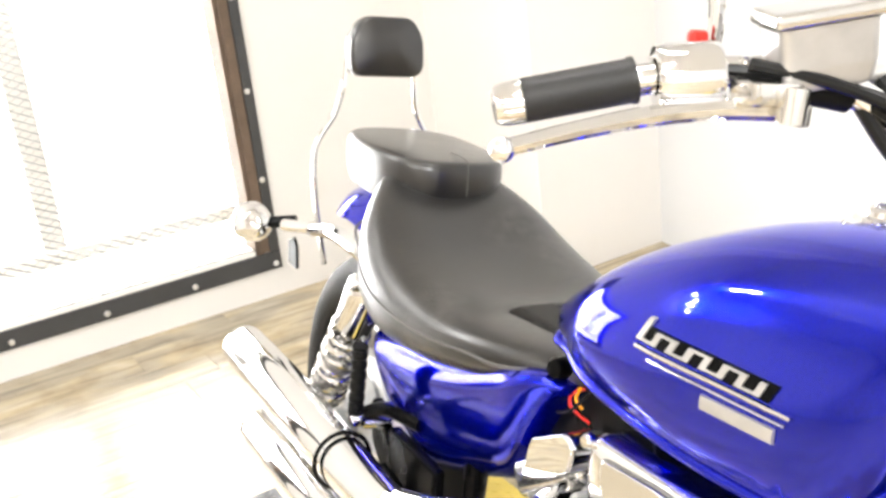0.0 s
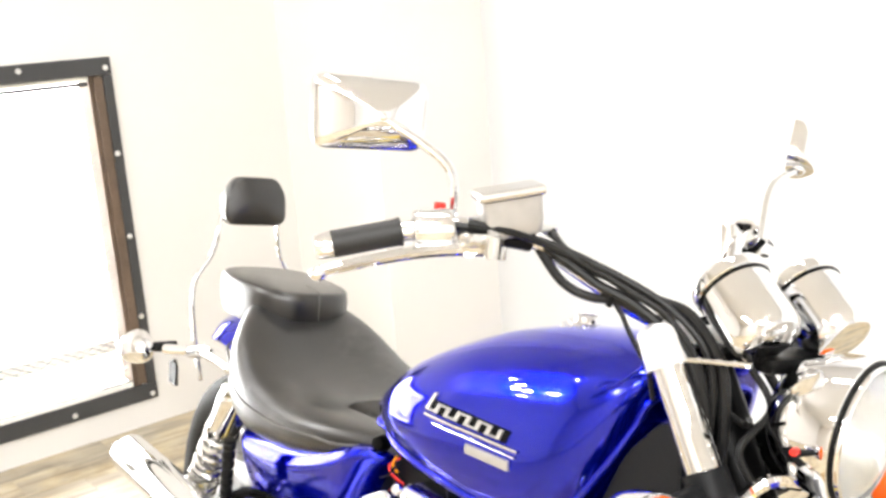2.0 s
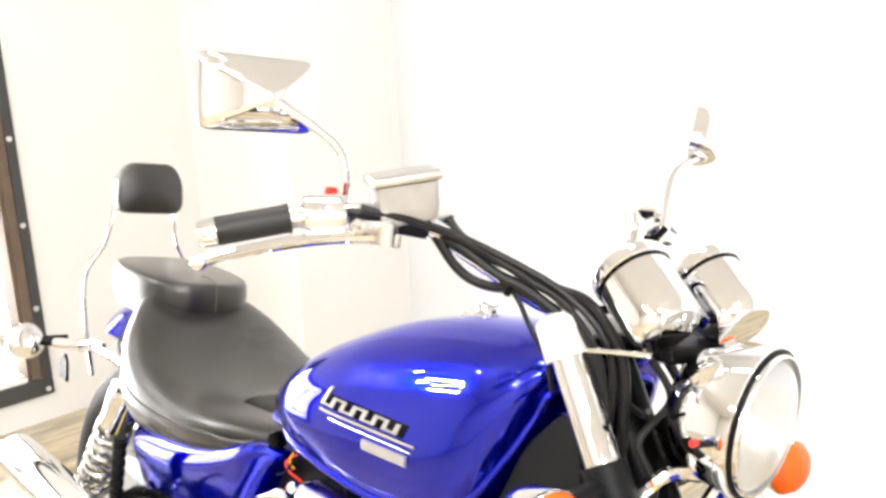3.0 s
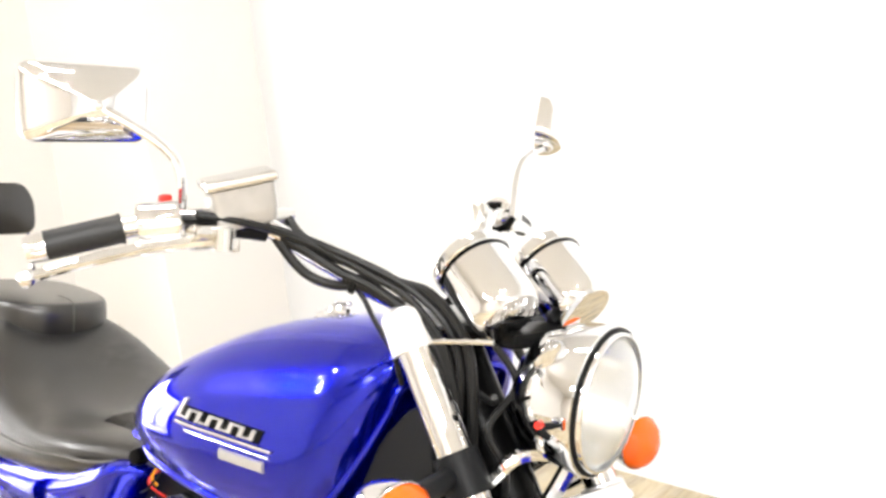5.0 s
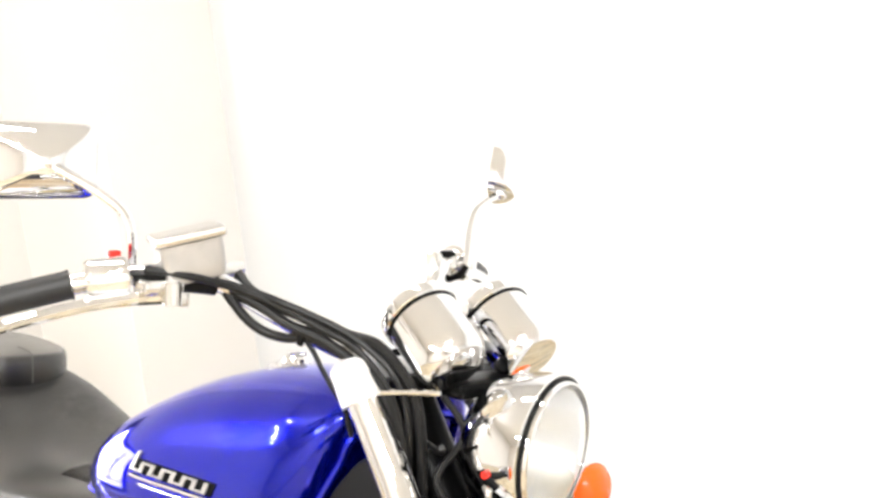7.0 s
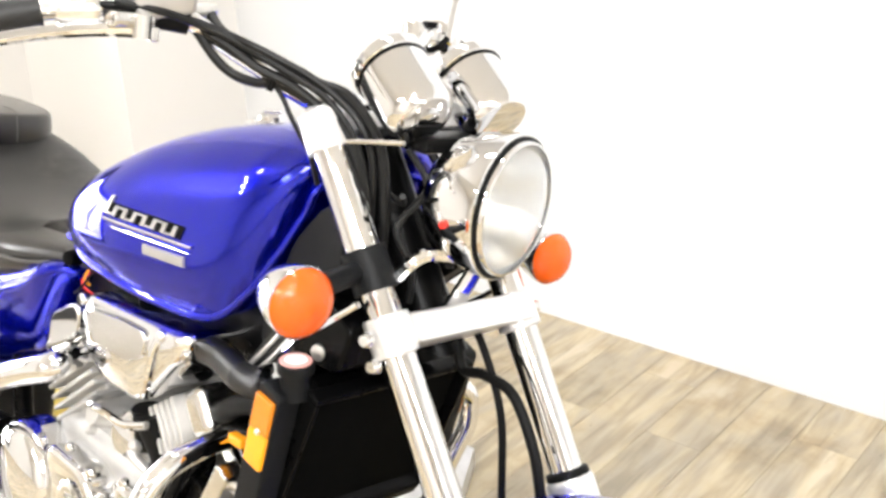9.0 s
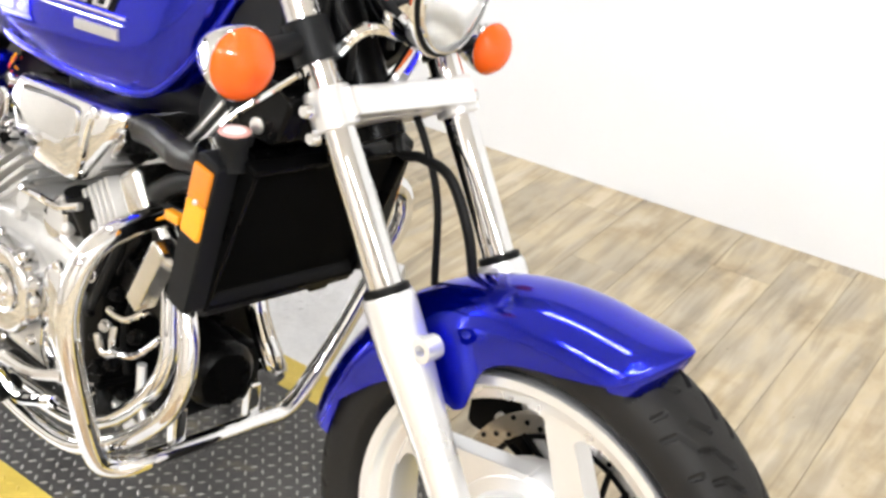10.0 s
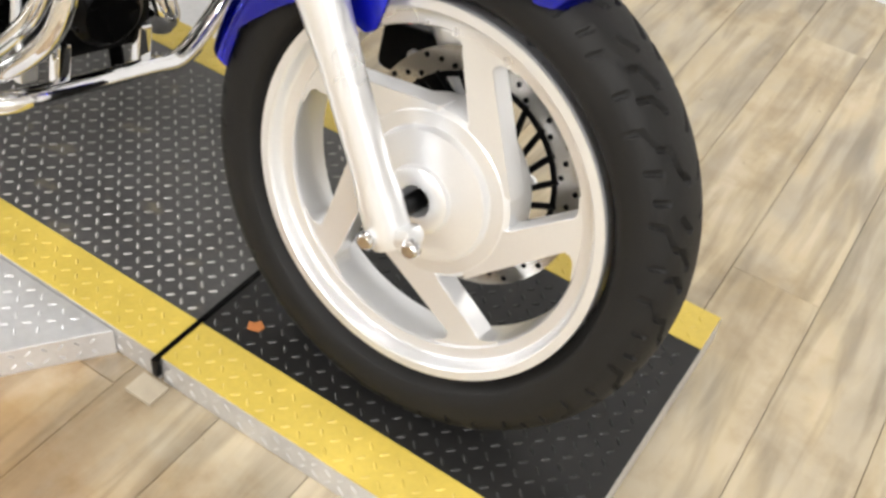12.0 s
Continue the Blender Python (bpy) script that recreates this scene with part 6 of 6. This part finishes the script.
m1 = part("muffler", muffler([(-0.985, -0.240, 0.515), (-1.09, -0.250, 0.465), (-1.17, -0.253, 0.444), (-1.40, -0.256, 0.438), (-1.62, -0.258, 0.434), (-1.80, -0.259, 0.428)], [0.024, 0.027, 0.034, 0.042, 0.044, 0.042]), CHROME, bike, "long chrome upper muffler")
m2 = part("muffler", muffler([(-0.95, -0.205, 0.265), (-1.05, -0.225, 0.300), (-1.15, -0.240, 0.320), (-1.35, -0.248, 0.320), (-1.55, -0.252, 0.312), (-1.69, -0.254, 0.304)], [0.022, 0.027, 0.034, 0.042, 0.044, 0.042]), CHROME, bike, "long chrome lower muffler")
for mm, e in ((m1, (-1.80, -0.259, 0.428)), (m2, (-1.69, -0.254, 0.304))):
    part("muffler_tip", lathe([(0.041, 0.0), (0.042, 0.012), (0.036, 0.014), (0.030, 0.004), (0.030, -0.04), (0, -0.04)], toward(e, (-1, 0, -0.03)), 28), CHROME, mm, "rolled chrome tip")
    # black plug across the bore, the shade inside put into its colour
    part("tip_bore_shade", lathe([(0, 0.003), (0.029, 0.003), (0.029, -0.004), (0, -0.004)], toward(e, (-1, 0, -0.03)), 24), BLACK, mm, "black disc painted as the dark of the outlet")


def clamp_band(p, d, r):
    return tube([Vector(p) + toward((0, 0, 0), d) @ Vector((r * math.cos(a), r * math.sin(a), 0)) for a in (2 * math.pi * k / 28 for k in range(28))], 0.0035, 6, 1, False, True)


part("muffler_clamp", clamp_band((-1.30, -0.2555, 0.440), (1, 0, 0.05), 0.044), BLACK, m1, "black clamp band")
part("muffler_clamp", clamp_band((-1.145, -0.239, 0.319), (1, 0, 0.1), 0.037), BLACK, m2, "black clamp band")
part("muffler_bracket", merge(tube([(-1.365, -0.216, 0.47), (-1.33, -0.18, 0.50), (-1.26, -0.15, 0.50)], 0.012, 8), tube([(-1.28, -0.205, 0.43), (-1.22, -0.18, 0.385), (-1.15, -0.215, 0.355)], 0.012, 8), box((-1.24, -0.165, 0.43), (0.16, 0.02, 0.09), 0.006)), BLACK, bike, "black muffler bracket")


# blue side covers
def side_cover(s):
    """A bulging cover whose upper and lower edges follow the outline, with a rolled rim."""
    rows = [(-1.478, 0.575, 0.535), (-1.45, 0.590, 0.500), (-1.41, 0.600, 0.455), (-1.35, 0.612, 0.420), (-1.29, 0.624, 0.408), (-1.22, 0.638, 0.430), (-1.14, 0.660, 0.465), (-1.07, 0.684, 0.500), (-1.03, 0.693, 0.545), (-0.99, 0.698, 0.615), (-0.965, 0.697, 0.655), (-0.944, 0.690, 0.675)]
    rings = []
    for x, top, low in smooth_table(rows, 6):
        ends = min(1.0, math.sqrt(max(0.03, 1 - max(0, (-1.40 - x) / 0.072, (x + 1.02) / 0.078) ** 2)))
        ring = [(x, s * 0.095, top - 0.006), (x, s * 0.095, low + 0.006)]
        for k in range(19):
            v = -1 + 2 * k / 18
            y = 0.105 + ends * (0.052 * (1 - abs(v) ** 3.5) ** 0.6 + 0.022 * v)
            ring.append((x, s * y, (top + low) / 2 + v * (top - low) / 2))
        rings.append(ring)
    return loft(rings)


for s in (-1, 1):
    part("side_cover", side_cover(s), BLUE, bike, "glossy blue side cover", 50)

# rear shocks, pegs and tail
for s in (-1, 1):
    a, b = Vector((-1.445, s * 0.165, 0.665)), Vector((-1.655, s * 0.165, 0.345))
    d = (a - b)
    m = toward(b, d)
    ln = d.length
    sh = part("shock_absorber", lathe([(0, -0.02), (0.018, -0.02), (0.020, 0.02), (0.026, 0.025), (0.026, 0.06), (0.014, 0.065), (0.014, ln - 0.11), (0.033, ln - 0.105), (0.035, ln - 0.02), (0.025, ln - 0.005), (0.012, ln), (0, ln + 0.01)], m, 28), CHROME, bike, "chrome shock absorber")
    turns = 8.5
    coil = [m @ Vector((0.030 * math.cos(q), 0.030 * math.sin(q), 0.055 + (ln - 0.17) * k / 170)) for k, q in ((k, turns * 2 * math.pi * k / 170) for k in range(171))]
    part("spring", tube(coil, 0.0066, 8, 1, False), POLISHED, sh, "chrome coil spring")
    part("top_nut", lathe([(0, 0.014), (0.012, 0.012), (0.016, 0.004), (0.016, -0.02), (0, -0.02)], toward(a + Vector((0, s * 0.02, 0)), (0, s, 0)), 12), CHROME, sh, "chrome cap nut")
    peg = part("foot_peg", tube([(-1.335, s * 0.222, 0.605), (-1.350, s * 0.218, 0.490)], 0.0125, 16, 44, True, wave=lambda k: 1.0 if k % 6 < 4 else 0.84), HOSE, bike, "folded black ribbed passenger foot peg")
    part("peg_ball", merge(ball((-1.352, s * 0.212, 0.478), 0.014), tube([(-1.352, s * 0.205, 0.472), (-1.345, s * 0.16, 0.468)], 0.012, 12, 2, False)), CHROME, peg, "chrome peg pivot")
    part("peg_hanger", prism(rounded([(-1.40, 0.490), (-1.36, 0.480), (-1.30, 0.40), (-1.25, 0.375), (-1.30, 0.355), (-1.39, 0.42)], 0.012), 0.016, Matrix.Translation((0, s * 0.155 + (0.016 if s > 0 else 0), 0)) @ OUT, 0.004), BLACK, bike, "black peg hanger")
for s in (-1, 1):
    ts = turn_signal((-2.005, s * 0.195, 0.622), (-1, s * 0.05, 0), (-1.945, s * 0.12, 0.635), "rear_turn_signal", CHROME, 1.2)
part("signal_bracket", tube([(-1.93, -0.15, 0.632), (-1.88, -0.13, 0.640), (-1.84, -0.11, 0.650)], 0.012, 10), CHROME, bike, "chrome signal bracket")
part("plate_tab", prism(rounded([(-1.925, 0.555), (-1.875, 0.555), (-1.88, 0.60), (-1.90, 0.615), (-1.93, 0.60)], 0.004), 0.006, Matrix.Translation((0, -0.135, 0)) @ OUT, 0.001), BLACK, bike, "black bracket tab")
part("swing_arm", merge(tube([(-1.18, -0.13, 0.34), (-1.45, -0.145, 0.32), (-1.70, -0.135, 0.31)], 0.024, 12), tube([(-1.18, 0.13, 0.34), (-1.45, 0.145, 0.32), (-1.70, 0.135, 0.31)], 0.024, 12)), BLACK, bike, "black swing arm")
part("side_stand", tube([(-0.80, 0.16, 0.22), (-0.82, 0.24, 0.10), (-0.83, 0.275, -0.035)], 0.013, 10), BLACK, bike, "black side stand")
part("rear_brake_drum", lathe([(0, 0.03), (0.07, 0.03), (0.085, 0.015), (0.085, -0.03), (0, -0.03)], toward((-1.70, -0.085, 0.31), (0, -1, 0)), 36), ALLOY, rw, "silver drum plate")

# crash bar
cb = part("crash_bar", tube([(-0.46, -0.06, 0.605), (-0.475, -0.11, 0.603), (-0.488, -0.15, 0.600), (-0.488, -0.19, 0.595), (-0.486, -0.23, 0.584), (-0.487, -0.257, 0.559), (-0.490, -0.272, 0.513), (-0.494, -0.270, 0.459), (-0.506, -0.247, 0.368), (-0.522, -0.213, 0.265), (-0.520, -0.185, 0.232), (-0.503, -0.130, 0.234), (-0.497, 0.03, 0.236),
                             (-0.497, 0.10, 0.240), (-0.500, 0.165, 0.300), (-0.490, 0.215, 0.390), (-0.475, 0.245, 0.480), (-0.468, 0.265, 0.535), (-0.468, 0.255, 0.585), (-0.465, 0.19, 0.615), (-0.45, 0.12, 0.622), (-0.44, 0.06, 0.622)], 0.0150, 16, 8), CHROME, bike, "chrome crash bar")
for y in (0.040, -0.090):
    part("bar_stay", box((-0.512, y, 0.268), (0.020, 0.022, 0.060), 0.005), CHROME, cb, "chrome bar stay")
part("bar_reflector", box((-0.466, -0.150, 0.606), (0.030, 0.014, 0.013), 0.003), AMBER, cb, "amber tab")
part("rider_peg", tube([(-0.78, -0.19, 0.235), (-0.75, -0.255, 0.245), (-0.74, -0.31, 0.250)], 0.017, 12, 16, wave=lambda k: 1.0 if k % 6 < 4 else 0.86), HOSE, bike, "black rider foot peg")
part("brake_pedal", tube([(-0.80, -0.20, 0.25), (-0.70, -0.225, 0.265), (-0.62, -0.235, 0.300), (-0.585, -0.235, 0.315)], 0.009, 10), CHROME, bike, "chrome brake pedal")

# small fittings between the crash bar and the engine
for pts, r, mt, nm, lb in (
    ([(-0.60, -0.13, 0.53), (-0.615, -0.145, 0.47), (-0.645, -0.145, 0.41), (-0.665, -0.14, 0.35)], 0.008, HOSE, "drain_hose", "black rubber hose"),
    ([(-0.575, -0.10, 0.50), (-0.585, -0.12, 0.44), (-0.60, -0.125, 0.38), (-0.595, -0.12, 0.32)], 0.005, HOSE, "wire_loom", "black wiring loom"),
    ([(-0.55, -0.12, 0.44), (-0.57, -0.14, 0.42), (-0.60, -0.15, 0.425)], 0.006, CHROME, "link_rod", "chrome link rod"),
    ([(-0.625, -0.15, 0.375), (-0.60, -0.155, 0.36), (-0.575, -0.15, 0.37)], 0.006, POLISHED, "link_rod", "satin link rod"),
    ([(-0.68, -0.17, 0.29), (-0.72, -0.195, 0.285), (-0.78, -0.21, 0.29)], 0.009, POLISHED, "pedal_shaft", "satin pedal shaft"),
):
    part(nm, tube(pts, r, 10, 6), mt, bike, lb)
for k, (x, y, z, r, mt) in enumerate(((-0.585, -0.150, 0.452, 0.008, BLACK), (-0.56, -0.135, 0.395, 0.009, BLACK), (-0.605, -0.152, 0.398, 0.007, CHROME), (-0.59, -0.15, 0.345, 0.008, BLACK), (-0.62, -0.152, 0.325, 0.009, BLACK), (-0.545, -0.12, 0.47, 0.008, ZINC), (-0.64, -0.155, 0.46, 0.008, CHROME), (-0.635, -0.152, 0.285, 0.008, CHROME), (-0.575, -0.14, 0.30, 0.007, BLACK))):
    part("fitting_bolt", merge(bolt_head((x, y, z), (0.35, -1, 0.25), r, r), lathe([(0, 0.0), (r * 1.25, 0.0), (r * 1.25, -0.006), (0, -0.03)], toward((x, y, z), (0.35, -1, 0.25)), 14)), mt, bike, "small fitting bolt")
for k in range(6):
    part("casting_rib", box((-0.612 - k * 0.010, -0.10, 0.30 + k * 0.034), (0.012, 0.115, 0.008), 0.003), BLACK, eng)
part("engine_hanger", prism(rounded([(-0.600, 0.500), (-0.545, 0.485), (-0.540, 0.440), (-0.565, 0.425), (-0.610, 0.450)], 0.010), 0.012, Matrix.Translation((0, -0.118, 0)) @ OUT, 0.003), BLACK, bike, "black engine hanger plate")
part("engine_mount", prism(rounded([(-0.640, 0.270), (-0.585, 0.285), (-0.570, 0.255), (-0.600, 0.235), (-0.645, 0.240)], 0.010), 0.016, Matrix.Translation((0, -0.128, 0)) @ OUT, 0.003), FINS, bike, "silver engine mount")


# ---- spot lamp housings under the ceiling ----
def spot_housing(p, target):
    t = thing("spot_lamp", "small white ceiling spot lamp on a stem", "lamp", look(p, target), "ceiling spots")
    part("housing", lathe([(0.0, 0.10), (0.03, 0.10), (0.048, 0.06), (0.056, 0.0), (0.052, -0.004), (0.05, 0.002), (0, 0.004)], Matrix(), 24), WHITE, t, "white lamp housing")
    top = look(p, target).inverted() @ Vector((p[0], p[1], CZ))
    part("stem", tube([(0, 0, 0.09), top], 0.010, 10, 2, False), WHITE, t, "white stem")


for spot in SPOTS:
    spot_housing(spot, spot_aim(spot))

# ---- floor planks ----
PL, PW, PLANK_TURN = 1.22, 0.150, 89.5


def plank_mesh(l, w):
    b = 0.0006
    bm = loft([[(0, 0, 0), (l, 0, 0), (l, w, 0), (0, w, 0)], [(0, 0, 0.004 - b), (l, 0, 0.004 - b), (l, w, 0.004 - b), (0, w, 0.004 - b)], [(b, b, 0.004), (l - b, b, 0.004), (l - b, w - b, 0.004), (b, w - b, 0.004)]])
    bmesh.ops.recalc_face_normals(bm, faces=bm.faces)
    me = bpy.data.meshes.new("plank")
    bm.to_mesh(me)
    bm.free()
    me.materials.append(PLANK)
    return me


meshes = {}
rng = random.Random(4)
pivot = Matrix.Translation((0.3, 1.0, -0.0045)) @ pose(0, 0, 0, 0, 0, PLANK_TURN)
rest_v, rest_f = [], []
for j in range(-50, 56):
    start = rng.random() * PL
    for i in range(-7, 4):
        a, b = i * PL + start, (i + 1) * PL + start
        m = pivot @ Matrix.Translation((a, j * PW, 0))
        c = m @ Vector((PL / 2, PW / 2, 0))
        reach = WY + 0.06 + (0.16 if c.x < -1.4 else 0.0) - 0.03 * c.x - (m @ Vector((0, 0, 0))).y
        length = round(min(PL, reach), 2) - 0.0006
        if length < 0.1 or not WX - 0.1 < c.x < EX + 0.1 or c.y < SY - 0.3:
            continue
        if -3.3 < c.x < 2.1 and -1.7 < c.y:
            if length not in meshes:
                meshes[length] = plank_mesh(length, PW - 0.0011)
            k = new("plank", meshes[length])
            k.parent, k.matrix_basis = floor, m
        else:
            n = len(rest_v)
            for z in (0, 0.004):
                rest_v.extend(tuple(m @ Vector((x, y, z))) for x, y in ((0, 0), (length, 0), (length, PW - 0.0011), (0, PW - 0.0011)))
            rest_f.extend([(n + 4, n + 5, n + 6, n + 7), (n, n + 1, n + 5, n + 4), (n + 1, n + 2, n + 6, n + 5), (n + 2, n + 3, n + 7, n + 6), (n + 3, n, n + 4, n + 7)])
far = bpy.data.meshes.new("planks")
far.from_pydata(rest_v, [], rest_f)
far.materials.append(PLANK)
rest = new("planks", far)
rest.parent = floor
tagged(rest, kind="stuff")
